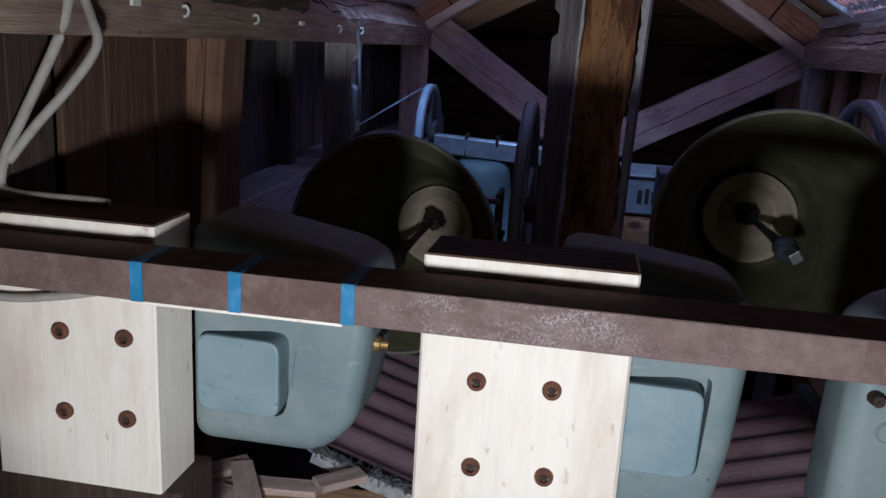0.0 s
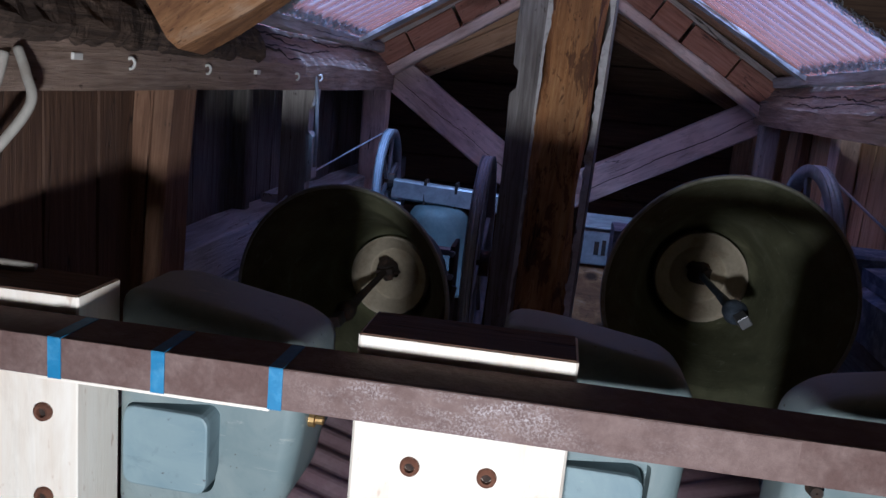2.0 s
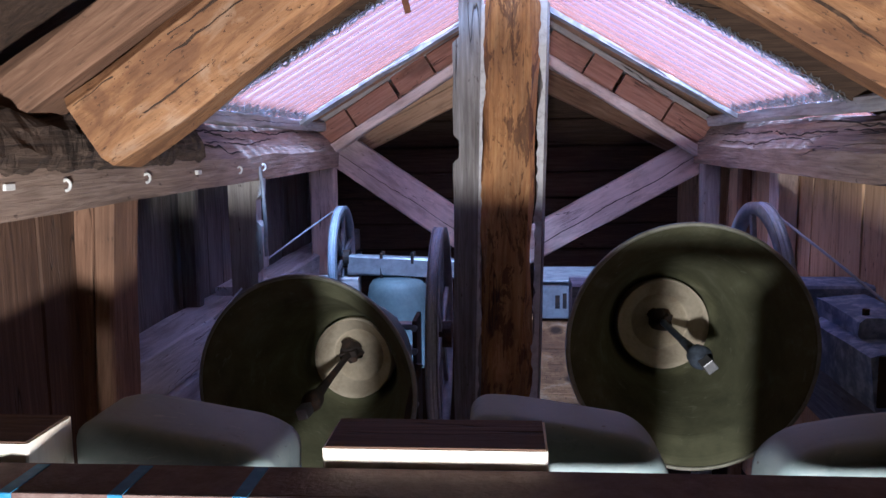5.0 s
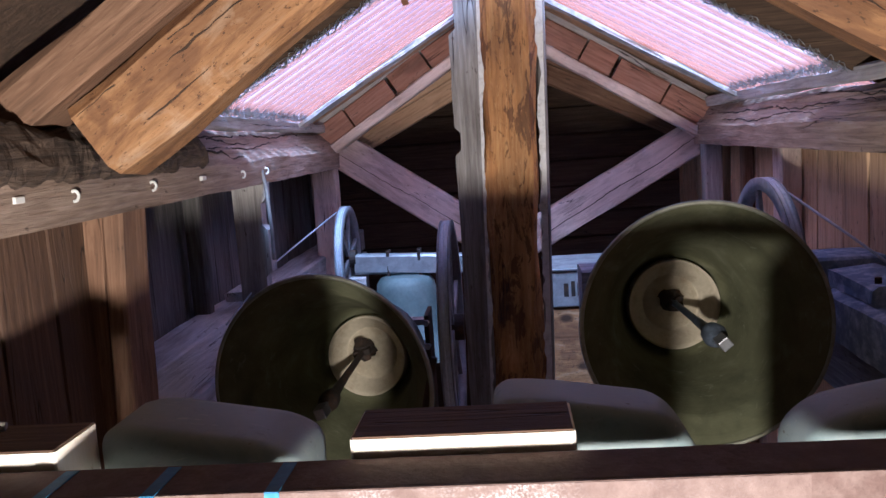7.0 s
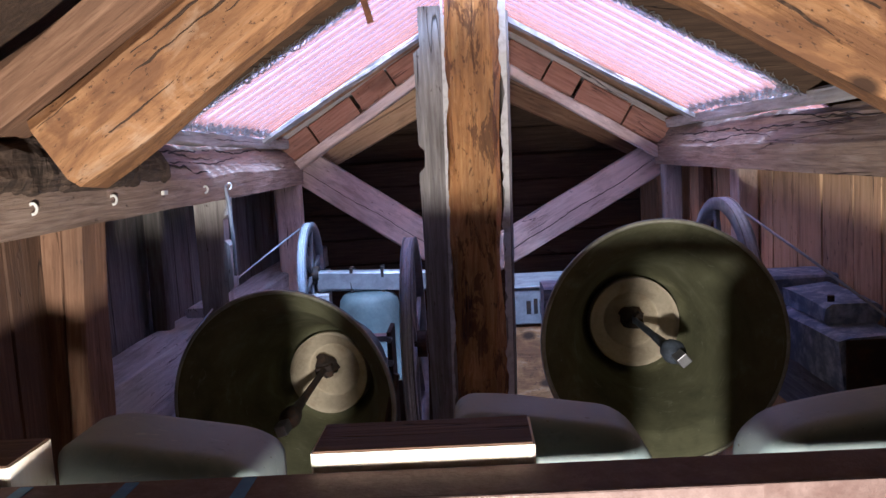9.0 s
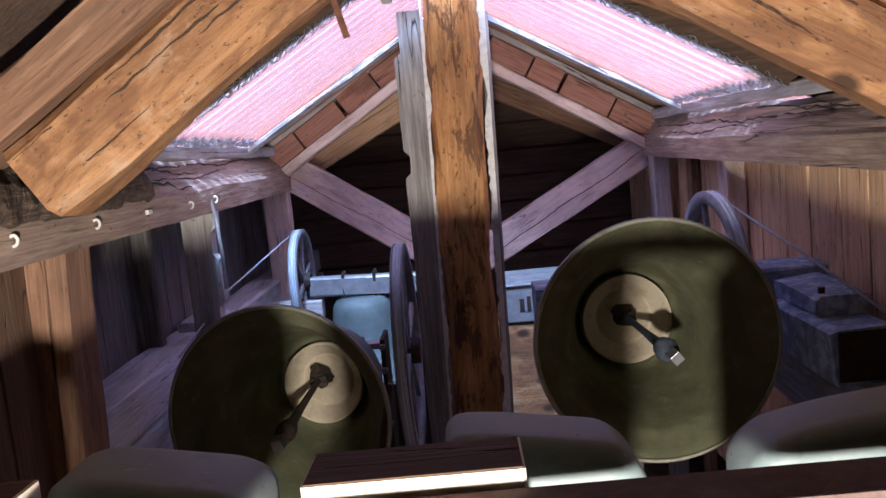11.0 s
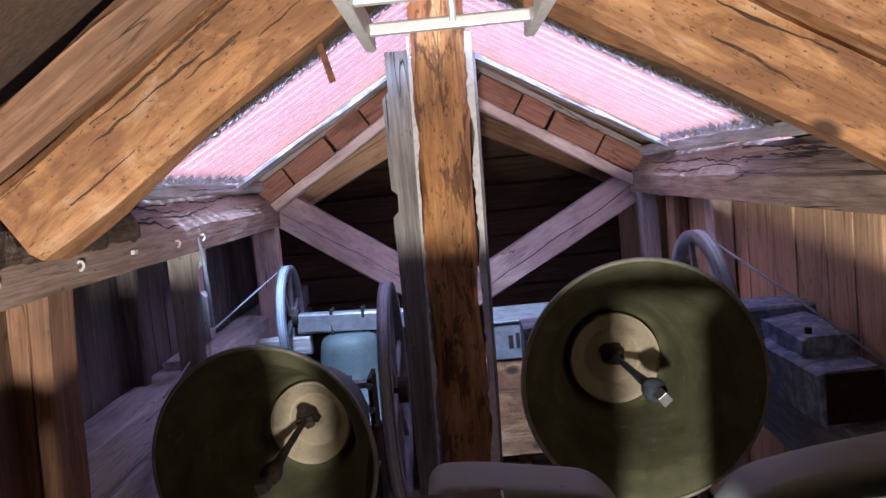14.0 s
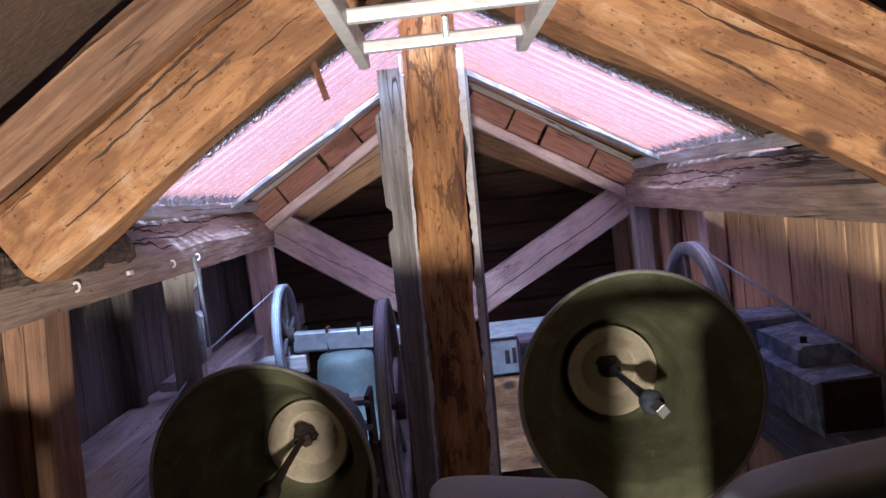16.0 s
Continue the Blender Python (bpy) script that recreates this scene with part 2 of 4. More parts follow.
TAPE = paint("blue_tape", (0.04, 0.18, 0.38), (0.10, 0.27, 0.47), 0.5, 20.0)
BRASS = paint("brass", (0.55, 0.38, 0.14), (0.35, 0.24, 0.1), 0.35, 20.0, 0.4, 0.7, 0.9)
CABLE = paint("grey_cable_sheath", (0.36, 0.34, 0.30), (0.27, 0.24, 0.2), 0.6, 15.0)
WHITE = paint("white_porcelain", (0.75, 0.74, 0.70), (0.6, 0.58, 0.52), 0.4, 15.0)
# cable colour holds the bluish-white skylight on the strands
WIREROPE = paint("blue_lit_steel_cable", (0.60, 0.67, 0.76), (0.38, 0.43, 0.50), 0.4, 40.0, 0.4, 0.7, 0.1)
RUSTBOLT = paint("rusty_iron", (0.17, 0.075, 0.04), (0.09, 0.045, 0.03), 0.8, 30.0, 0.4, 0.7, 0.3, 0.4)
CRACK = paint("crack_dust", (0.05, 0.03, 0.018), (0.11, 0.065, 0.035), 0.95, 40.0)
CRACK_DARK = paint("crack_gap", (0.03, 0.02, 0.015), (0.06, 0.04, 0.03), 0.95, 40.0)
# frayed fibre, whitened to include skylight along the post's edges
FRAY = paint("rim_lit_frayed_fibre", (0.72, 0.70, 0.69), (0.48, 0.45, 0.43), 0.9, 30.0)
MESHWIRE = paint("dull_wire", (0.30, 0.31, 0.33), (0.2, 0.2, 0.21), 0.5, 20.0, 0.4, 0.7, 0.5)
# lead brightened towards white, as daylight would show it
FLASHING = paint("daylit_lead_flashing", (0.36, 0.37, 0.39), (0.74, 0.75, 0.76), 0.75, 6.0, 0.42, 0.6, 0.0)


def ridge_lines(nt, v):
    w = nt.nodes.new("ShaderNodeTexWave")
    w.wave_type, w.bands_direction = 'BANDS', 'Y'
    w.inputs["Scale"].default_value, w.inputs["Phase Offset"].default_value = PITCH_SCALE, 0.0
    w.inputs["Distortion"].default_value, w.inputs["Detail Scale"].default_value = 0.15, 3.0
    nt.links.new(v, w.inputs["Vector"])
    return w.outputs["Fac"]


def translucent_sheet():
    """Pink plastic with dark dirt lines: it scatters most light and lets some straight through, in bands along its
    waves.
    """
    m, nt, b = nodes_of("pink_corrugated_plastic")
    v = coords(nt, (1, 1, 1))
    dirt = tex(nt, v, 4.0, 8, 0.7)
    col = ramp(nt, dirt, [(0.3, (0.62, 0.25, 0.165)), (0.7, (0.73, 0.325, 0.22))])
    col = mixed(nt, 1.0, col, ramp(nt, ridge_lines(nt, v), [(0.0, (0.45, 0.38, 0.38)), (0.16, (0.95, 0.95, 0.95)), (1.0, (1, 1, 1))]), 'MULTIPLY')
    # clear bands stand in for sunlight focused by the corrugation
    wave = nt.nodes.new("ShaderNodeTexWave")
    wave.wave_type, wave.bands_direction = 'BANDS', 'Y'
    wave.inputs["Scale"].default_value, wave.inputs["Distortion"].default_value = PITCH_SCALE, 0.0
    nt.links.new(v, wave.inputs["Vector"])
    clear = ramp(nt, wave.outputs["Fac"], [(0.46, (0.19, 0.19, 0.19)), (0.94, (0.70, 0.70, 0.70))])
    tr = nt.nodes.new("ShaderNodeBsdfTranslucent")
    nt.links.new(col, tr.inputs[0])
    nt.links.new(col, b.inputs["Base Color"])
    b.inputs["Roughness"].default_value = 0.5
    mx = nt.nodes.new("ShaderNodeMixShader")
    mx.inputs[0].default_value = 0.75
    nt.links.new(b.outputs[0], mx.inputs[1])
    nt.links.new(tr.outputs[0], mx.inputs[2])
    tp = nt.nodes.new("ShaderNodeBsdfTransparent")
    tp.inputs[0].default_value = (0.72, 0.83, 0.98, 1)
    m2 = nt.nodes.new("ShaderNodeMixShader")
    nt.links.new(clear, m2.inputs[0])
    nt.links.new(mx.outputs[0], m2.inputs[1])
    nt.links.new(tp.outputs[0], m2.inputs[2])
    nt.links.new(m2.outputs[0], nt.nodes["Material Output"].inputs[0])
    return m


WAVE_PITCH = 0.177
PITCH_SCALE = 2 * math.pi / (20 * WAVE_PITCH)
SHEET = translucent_sheet()
SHEET_LOW = paint("faded_red_corrugated_tin", (0.36, 0.24, 0.27), (0.46, 0.35, 0.38), 0.6, 6.0, 0.4, 0.7, 0.1)


# ---- helpers ----
def thing(name, label, category, kind="", group="", at=None):
    ob = new(name)
    if at is not None:
        ob.matrix_world = at
    return tagged(ob, label, category, group, kind)


def link_mesh(name, bm, mat, smooth=False):
    bmesh.ops.recalc_face_normals(bm, faces=bm.faces[:])
    me = bpy.data.meshes.new(name)
    bm.to_mesh(me)
    bm.free()
    me.materials.append(mat)
    if smooth:
        for p in me.polygons:
            p.use_smooth = True
    return new(name, me)


def part(name, bm, mat, parent=None, label="", m=None, smooth=False):
    ob = link_mesh(name, bm, mat, smooth)
    if parent is not None:
        ob.parent = parent
    if m is not None:
        ob.matrix_basis = m
    return tagged(ob, label)


def loft(rings, closed=False, caps=True):
    bm = bmesh.new()
    vs = [[bm.verts.new(p) for p in r] for r in rings]
    n = len(vs[0])
    pairs = list(zip(vs, vs[1:])) + ([(vs[-1], vs[0])] if closed else [])
    for a, b in pairs:
        for i in range(n):
            bm.faces.new((a[i], a[(i + 1) % n], b[(i + 1) % n], b[i]))
    if caps and not closed:
        bm.faces.new(vs[0][::-1])
        bm.faces.new(vs[-1])
    return bm


def timber_mesh(length, w, h, chamfer=0.012, rough=0.004, seed=0.0, step=0.12):
    """A worn beam along +x, centred on its axis, w across y and h across z."""
    n = max(2, int(length / step))
    c = chamfer
    ring = [(-w / 2 + c, -h / 2), (w / 2 - c, -h / 2), (w / 2, -h / 2 + c), (w / 2, h / 2 - c),
            (w / 2 - c, h / 2), (-w / 2 + c, h / 2), (-w / 2, h / 2 - c), (-w / 2, -h / 2 + c)]
    rings = []
    for i in range(n + 1):
        x = length * i / n
        r = []
        for k, (y, z) in enumerate(ring):
            q = noise.noise_vector(Vector((x * 2.3 + seed * 7.1, y * 9 + k, z * 9 + seed)))
            r.append(Vector((x, y + rough * 2 * q.y, z + rough * 2 * q.z)))
        rings.append(r)
    return loft(rings)


def between(p0, p1, up=(0, 0, 1), twist=0.0):
    """A pose at p0 whose x axis points to p1 and whose z axis is near up."""
    p0, p1 = Vector(p0), Vector(p1)
    x = (p1 - p0).normalized()
    y = Vector(up).cross(x).normalized()
    z = x.cross(y)
    m = Matrix((x, y, z)).transposed().to_4x4()
    m.translation = p0
    return m @ Matrix.Rotation(radians(twist), 4, 'X')


SEED = [0.0]


def timber(name, p0, p1, w, h, mat, parent=None, label="", up=(0, 0, 1), chamfer=0.012, rough=0.004):
    SEED[0] += 1.37
    L = (Vector(p1) - Vector(p0)).length
    return part(name, timber_mesh(L, w, h, chamfer, rough, SEED[0]), mat, parent, label, between(p0, p1, up))


def tube(points, r, sides=8):
    pts = [Vector(p) for p in points]
    rings = []
    ref = Vector((0.31, 0.2, 0.93))
    for i, p in enumerate(pts):
        d = (pts[min(i + 1, len(pts) - 1)] - pts[max(i - 1, 0)]).normalized()
        a = d.cross(ref).normalized()
        b = d.cross(a)
        rings.append([p + r * (math.cos(2 * math.pi * k / sides) * a + math.sin(2 * math.pi * k / sides) * b) for k in range(sides)])
    return loft(rings)


def smooth_path(ctrl, n=10):
    c = [Vector(p) for p in ctrl]
    c = [2 * c[0] - c[1]] + c + [2 * c[-1] - c[-2]]
    out = []
    for i in range(1, len(c) - 2):
        for k in range(n):
            t = k / n
            a, b, d, e = c[i - 1], c[i], c[i + 1], c[i + 2]
            out.append(0.5 * (2 * b + (d - a) * t + (2 * a - 5 * b + 4 * d - e) * t * t + (3 * b - a - 3 * d + e) * t ** 3))
    out.append(c[-2])
    return out


def revolve(profile, n=64, closed=True):
    """Turns (radius, along z) round the z axis."""
    rings = [[Vector((r * math.cos(2 * math.pi * k / n), r * math.sin(2 * math.pi * k / n), z)) for k in range(n)] for r, z in profile]
    return loft(rings, closed=closed, caps=not closed)


def slab(x0, x1, y0, y1, z0, z1, bevel=0.004):
    bm = bmesh.new()
    bmesh.ops.create_cube(bm, size=1.0)
    for v in bm.verts:
        v.co = Vector(((x0 + x1) / 2 + v.co.x * (x1 - x0), (y0 + y1) / 2 + v.co.y * (y1 - y0), (z0 + z1) / 2 + v.co.z * (z1 - z0)))
    if bevel:
        bmesh.ops.bevel(bm, geom=bm.edges[:], offset=bevel, segments=2, affect='EDGES', profile=0.5)
    return bm


def corrugated(length, width, pitch, depth, thick=0.003, per=8):
    """A sheet whose waves run along x; its width lies along y."""
    n = int(width / pitch * per)
    rows = []
    for i in range(n + 1):
        y = width * i / n
        rows.append((y, depth / 2 * math.cos(2 * math.pi * y / pitch)))
    bm = bmesh.new()
    top = [[bm.verts.new((x, y, z)) for y, z in rows] for x in (0, length / 2, length)]
    low = [[bm.verts.new((x, y, z - thick)) for y, z in rows] for x in (0, length / 2, length)] if thick else []
    for layer in (top, low):
        for a, b in zip(layer, layer[1:]):
            for i in range(n):
                bm.faces.new((a[i], a[i + 1], b[i + 1], b[i]))
    for k in (0, 2) if thick else ():
        for i in range(n):
            bm.faces.new((top[k][i], top[k][i + 1], low[k][i + 1], low[k][i]))
    return bm


# ---- the setting ----
def gable_slab(x0, x1, y0, y1, z0, lift=0.045):
    """A wall whose top follows the pitched roof."""
    outline = [(x0, z0), (x1, z0), (x1, 4.15 - 0.577 * x1 + lift), (0.0, 4.15 + lift), (x0, 4.15 + 0.577 * x0 + lift)]
    return loft([[Vector((x, y, z)) for x, z in outline] for y in (y0, y1)])


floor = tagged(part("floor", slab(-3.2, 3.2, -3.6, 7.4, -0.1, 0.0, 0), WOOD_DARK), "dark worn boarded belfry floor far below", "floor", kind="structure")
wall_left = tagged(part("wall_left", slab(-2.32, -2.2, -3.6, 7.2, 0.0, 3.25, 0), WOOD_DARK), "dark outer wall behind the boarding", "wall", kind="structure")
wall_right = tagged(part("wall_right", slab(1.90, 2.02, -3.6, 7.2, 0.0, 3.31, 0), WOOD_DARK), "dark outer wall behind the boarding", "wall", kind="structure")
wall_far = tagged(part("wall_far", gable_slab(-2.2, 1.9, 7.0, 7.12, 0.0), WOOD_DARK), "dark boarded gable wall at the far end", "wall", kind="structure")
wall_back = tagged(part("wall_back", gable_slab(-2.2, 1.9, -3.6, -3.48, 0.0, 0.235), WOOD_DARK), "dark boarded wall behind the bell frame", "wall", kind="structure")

SLOPE = math.atan(0.577)
RIDGE_Z = 4.15


def roof_z(x):
    return RIDGE_Z - 0.577 * abs(x)


# roof boards either side of the light sheets
for side in (-1, 1):
    for y0, y1 in ((-3.6, 2.24), (4.26, 7.2)):
        bm = bmesh.new()
        bm_x = 2.5
        vs = []
        for dz in ((0.05, 0.09) if y0 > 0 else (0.24, 0.28)):
            for x in (0.0, bm_x):
                for y in (y0, y1):
                    vs.append(bm.verts.new((side * x, y, roof_z(x) + dz)))
        for f in ((0, 1, 3, 2), (4, 6, 7, 5), (0, 4, 5, 1), (2, 3, 7, 6), (0, 2, 6, 4), (1, 5, 7, 3)):
            bm.faces.new([vs[i] for i in f])
        # far bay gets a paler wood: lamp light on it put into the colour
        tagged(part("roof_boarding", bm, WOOD_BOARD if y0 > 0 else WOOD_BLACKBROWN), "brown boarded underside of the pitched roof", "roof", kind="structure")

# boards closing the step between the near roof and the light sheets
for side in (-1, 1):
    bm = loft([[Vector((side * x, y, roof_z(x) + dz)) for x, dz in ((0.0, -0.02), (2.5, -0.02), (2.5, 0.26), (0.0, 0.26))] for y in (2.195, 2.215)])
    tagged(part("roof_step_board", bm, WOOD_BLACKBROWN), "dark board closing the step in the roof", "roof", kind="structure")

for side in (-1, 1):
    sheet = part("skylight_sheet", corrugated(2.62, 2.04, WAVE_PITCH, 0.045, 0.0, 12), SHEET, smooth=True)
    # x axis runs down the slope from the ridge
    down = Vector((side * math.cos(SLOPE), 0, -math.sin(SLOPE)))
    along = Vector((0, 1, 0))
    up = Vector((side * math.sin(SLOPE), 0, math.cos(SLOPE)))
    m = Matrix((down, along, up)).transposed().to_4x4()
    m.translation = Vector((side * 0.02, 2.22, RIDGE_Z + 0.01))
    sheet.matrix_world = m
    tagged(sheet, "pink translucent corrugated roof sheet lit from above", "roof sheet", "corrugated roof sheets", "structure")

# added boards that block sun through the light sheets beyond the wall plate
for side in (-1, 1):
    bm = loft([[Vector((side * x, y, roof_z(x) + dz)) for x, dz in ((1.62, -0.06), (2.5, -0.06), (2.5, -0.035), (1.62, -0.035))] for y in (2.2, 4.3)])
    tagged(part("eaves_boarding", bm, WOOD_BLACKBROWN), "dark boards added to block sun behind the wall plate", "roof", kind="structure")

# wall plates
def plate_point(side, y, u):
    """The hewn upper face of a wall plate: u runs from its lower arris to its top edge."""
    q = noise.noise_vector(Vector((y * 1.7 + side * 9, u * 2.0, 0.5))) * 0.012 + noise.noise_vector(Vector((y * 5.0, u * 9.0 + side, 4.0))) * 0.007
    flake = 0.010 * (math.floor(3.0 * noise.noise(Vector((y * 1.1, u * 6.0, side * 2.0))) + 0.5) / 2)
    return Vector((side * (1.45 + 0.15 * u + q.x + 0.75 * flake), y, 3.02 + 0.17 * u + q.z - 0.66 * flake))


def wall_plate(side, label):
    w = thing("wall_plate", label, "beam", "structure")
    rings = []
    for i in range(241):
        y = -3.4 + 8.45 * i / 240
        q = noise.noise_vector(Vector((y * 2.1, side * 5.0, 0.0))) * 0.006
        r = [Vector((side * 1.78, y, 2.885)), Vector((side * (1.452 + q.x), y, 2.885 + q.y)), Vector((side * (1.45 + q.y), y, 2.95))]
        r += [plate_point(side, y, k / 8) for k in range(9)] + [Vector((side * 1.78, y, 3.19))]
        rings.append([Vector((v.y, -v.x, v.z)) for v in r])
    part("beam", loft(rings), WOOD_PLATE, w, "", pose(0, 0, 0, 0, 0, 90))
    return w


def plate_crack(parent, side, y0, y1, u0, seed, wide):
    """A dark split wandering along the plate's hewn face."""
    rings = []
    n = int((y1 - y0) / 0.025)
    out = Vector((-side * 0.75, 0, 0.66))
    across = Vector((side * 0.66, 0, 0.75))
    for i in range(n + 1):
        y = y0 + (y1 - y0) * i / n
        u = u0 + 0.16 * noise.noise(Vector((y * 1.6, seed, 0))) + 0.07 * noise.noise(Vector((y * 9.0, seed, 3)))
        w = wide * min(1, 5 * i / n, 5 * (1 - i / n)) * (0.45 + abs(noise.noise(Vector((y * 6.0, seed, 8))))) + 0.0006
        c = plate_point(side, y, min(0.97, max(0.03, u)))
        rings.append([c - across * w + out * 0.003, c + across * w + out * 0.003, c + across * w - out * 0.012, c - across * w - out * 0.012])
    part("drying_crack", loft(rings), CRACK_DARK, parent, "dark drying crack")


def bark_edge(parent, side, y0, y1):
    rings = []
    n = int((y1 - y0) / 0.02)
    for i in range(n + 1):
        y = y0 + (y1 - y0) * i / n
        r = []
        for k, (x, z) in enumerate(((1.46, 3.0), (1.435, 3.03), (1.43, 3.07), (1.44, 3.11), (1.46, 3.15), (1.50, 3.19), (1.60, 3.22), (1.70, 3.1))):
            q = noise.noise_vector(Vector((y * 5.0, k * 1.7, side * 3.0))) + 0.6 * noise.noise_vector(Vector((y * 19.0, k * 4.1, side)))
            a = 0.028 if 0 < k < 7 else 0.0
            r.append(Vector((y, -side * (x + a * q.x), z + a * q.z)))
        rings.append(r)
    part("bark_edge", loft(rings), BARK, parent, "dark splintered bark edge", pose(0, 0, 0, 0, 0, 90))


plate_l = wall_plate(-1, "rough hewn wall plate with striped daylight on it")
plate_r = wall_plate(1, "cracked grey wall plate under the roof edge")


bark_edge(plate_l, -1, -1.6, 1.9)
for k, (side, y0, y1, u0, wide) in enumerate(((1, 1.7, 4.9, 0.52, 0.005), (1, 2.5, 4.3, 0.22, 0.0025), (1, 1.2, 2.7, 0.76, 0.0035),
                                              (-1, 1.7, 4.2, 0.82, 0.005), (-1, 1.8, 3.4, 0.5, 0.004), (-1, 1.8, 2.6, 0.25, 0.006), (-1, 1.7, 2.9, 0.66, 0.005))):
    plate_crack(plate_r if side > 0 else plate_l, side, y0, y1, u0, 2.3 * k, wide)


# far truss
def truss(side):
    t = thing("rafter", "pinkish planed rafter with short boards let in above", "rafter")
    timber("lower_timber", (side * 1.62, 5.0, 2.95 if side < 0 else 2.885), (side * 0.0, 5.0, 3.965 if side < 0 else 3.885), 0.14, 0.085, WOOD_PINK, t)
    a, e = Vector((side * 1.75, 5.06, 3.03 if side < 0 else 2.98)), Vector((side * 0.0, 5.06, 4.115 if side < 0 else 4.06))
    cuts = (0.0, 0.24, 0.45, 0.62, 0.83, 1.0) if side < 0 else (0.0, 0.30, 0.52, 0.66, 0.85, 1.0)
    for i, (u, v) in enumerate(zip(cuts, cuts[1:])):
        off = Vector((0, -0.012 * (i % 2), -0.012 * (i % 2)))
        timber("let_in_board", a.lerp(e, u + 0.006) + off, a.lerp(e, v - 0.006) + off, 0.11, 0.185, WOOD_RED, t, "reddish short board", rough=0.005)
    timber("cover_strip", a + Vector((0, 0.03, 0.13)), e + Vector((0, 0.03, 0.13)), 0.14, 0.06, WOOD_GREY, t, "grey cover strip")
    return t


truss(-1)
truss(1)
for side, a, b in ((-1, (-1.62, 5.25, 3.131), (0.0, 5.25, 2.013)), (1, (1.62, 5.25, 3.0), (0.0, 5.25, 2.125))):
    st = thing("diagonal_strut", "pale planed diagonal strut with a long drying crack", "strut", group="struts of the roof truss")
    timber("strut_timber", a, b, 0.13, 0.30 if side < 0 else 0.28, WOOD_PINK, st)
    p, q = Vector(a), Vector(b)
    d = (q - p).normalized()
    up = Vector((0, 1, 0)).cross(d)
    up = up if up.z > 0 else -up
    rings = []
    for k in range(81):
        u = 0.06 + 0.86 * k / 80
        c = p.lerp(q, u) + up * (-0.02 - 0.03 * side * (u - 0.5) + 0.02 * noise.noise(Vector((u * 5, side, 0))) + 0.006 * noise.noise(Vector((u * 31, side, 4)))) + Vector((0, -0.066, 0))
        w = (0.004 if side > 0 else 0.0022) * min(1, 8 * k / 80, 8 * (1 - k / 80)) * (0.7 + 0.6 * abs(noise.noise(Vector((u * 17, side, 8))))) + 0.0005
        rings.append([c - up * w - Vector((0, 0.002, 0)), c + up * w - Vector((0, 0.002, 0)), c + up * w + Vector((0, 0.012, 0)), c - up * w + Vector((0, 0.012, 0))])
    part("drying_crack", loft(rings), CRACK_DARK, st, "dark drying crack")

# brown common rafters in the bay behind the truss
for side in (-1, 1):
    cr = thing("common_rafter", "brown sawn rafter boards behind the roof truss", "rafter", group="common rafters")
    # left pair paler, right pair darker: the lamp's light and shade set by colour
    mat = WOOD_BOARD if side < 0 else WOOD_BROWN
    timber("rafter_board", (side * 1.9, 5.75, 3.00), (side * 0.0, 5.75, 3.93), 0.08, 0.17, mat, cr)
    timber("rafter_board", (side * 1.9, 5.90, 2.83), (side * 0.0, 5.90, 3.76), 0.08, 0.19, mat, cr)

# king post
def notched_board(height, w, d, cuts):
    """An upright board along +x whose +z edge is cut back between the heights in cuts."""
    prof = []
    for i in range(int(height / 0.03) + 1):
        x = i * 0.03
        cut = sum(c for a, e, c in cuts if a <= x <= e)
        prof.append((x, w / 2 - cut + 0.006 * noise.noise(Vector((x * 6, 2.2, w)))))
    return loft([[Vector((x, -d / 2, -w / 2)), Vector((x, d / 2, -w / 2)), Vector((x, d / 2, z)), Vector((x, -d / 2, z))] for x, z in prof])


def ragged_strip(height, w, t, seed):
    """A thin frayed strip along +x."""
    rings = []
    n = int(height / 0.02)
    for i in range(n + 1):
        x = height * i / n
        a = w * (0.45 + 0.5 * noise.noise(Vector((x * 4, seed, 0)))) + w * 0.18 * noise.noise(Vector((x * 23, seed, 3)))
        o = 0.008 * noise.noise(Vector((x * 13, seed, 7)))
        rings.append([Vector((x, -t / 2 + o, -w / 2)), Vector((x, t / 2 + o, -w / 2)), Vector((x, t / 2 + o, -w / 2 + max(0.004, a))), Vector((x, -t / 2 + o, -w / 2 + max(0.004, a)))])
    return loft(rings)


post = thing("post", "golden worn oak post with grey notched edge boards", "post")
part("shaft", timber_mesh(4.2, 0.24, 0.285, 0.045, 0.017, 3.3, 0.045), WOOD_POST, post, "", between((-0.118, 2.72, 0.0), (-0.015, 2.72, 4.2), (1, 0, 0)))
part("side_board", notched_board(3.86, 0.15, 0.10, [(3.62, 3.9, 0.035), (2.97, 3.09, 0.03)]), WOOD_DRIFT, post, "grey notched board",
     between((-0.285, 2.69, 0.0), (-0.262, 2.69, 3.86), (-1, 0, 0)))
timber("edge_board", (0.062, 2.74, 0.0), (0.150, 2.74, 3.80), 0.14, 0.045, WOOD_DRIFT, post, "grey edge board", up=(1, 0, 0))
part("frayed_edge", ragged_strip(2.9, 0.075, 0.012, 1.0), FRAY, post, "frayed strip, rim light in its pale colour", between((0.05, 2.592, 1.0), (0.118, 2.592, 3.85), (-1, 0, 0)))
part("frayed_edge", ragged_strip(2.9, 0.036, 0.010, 5.0), FRAY, post, "frayed strip, rim light in its pale colour", between((-0.232, 2.592, 1.0), (-0.165, 2.592, 3.8), (1, 0, 0)))

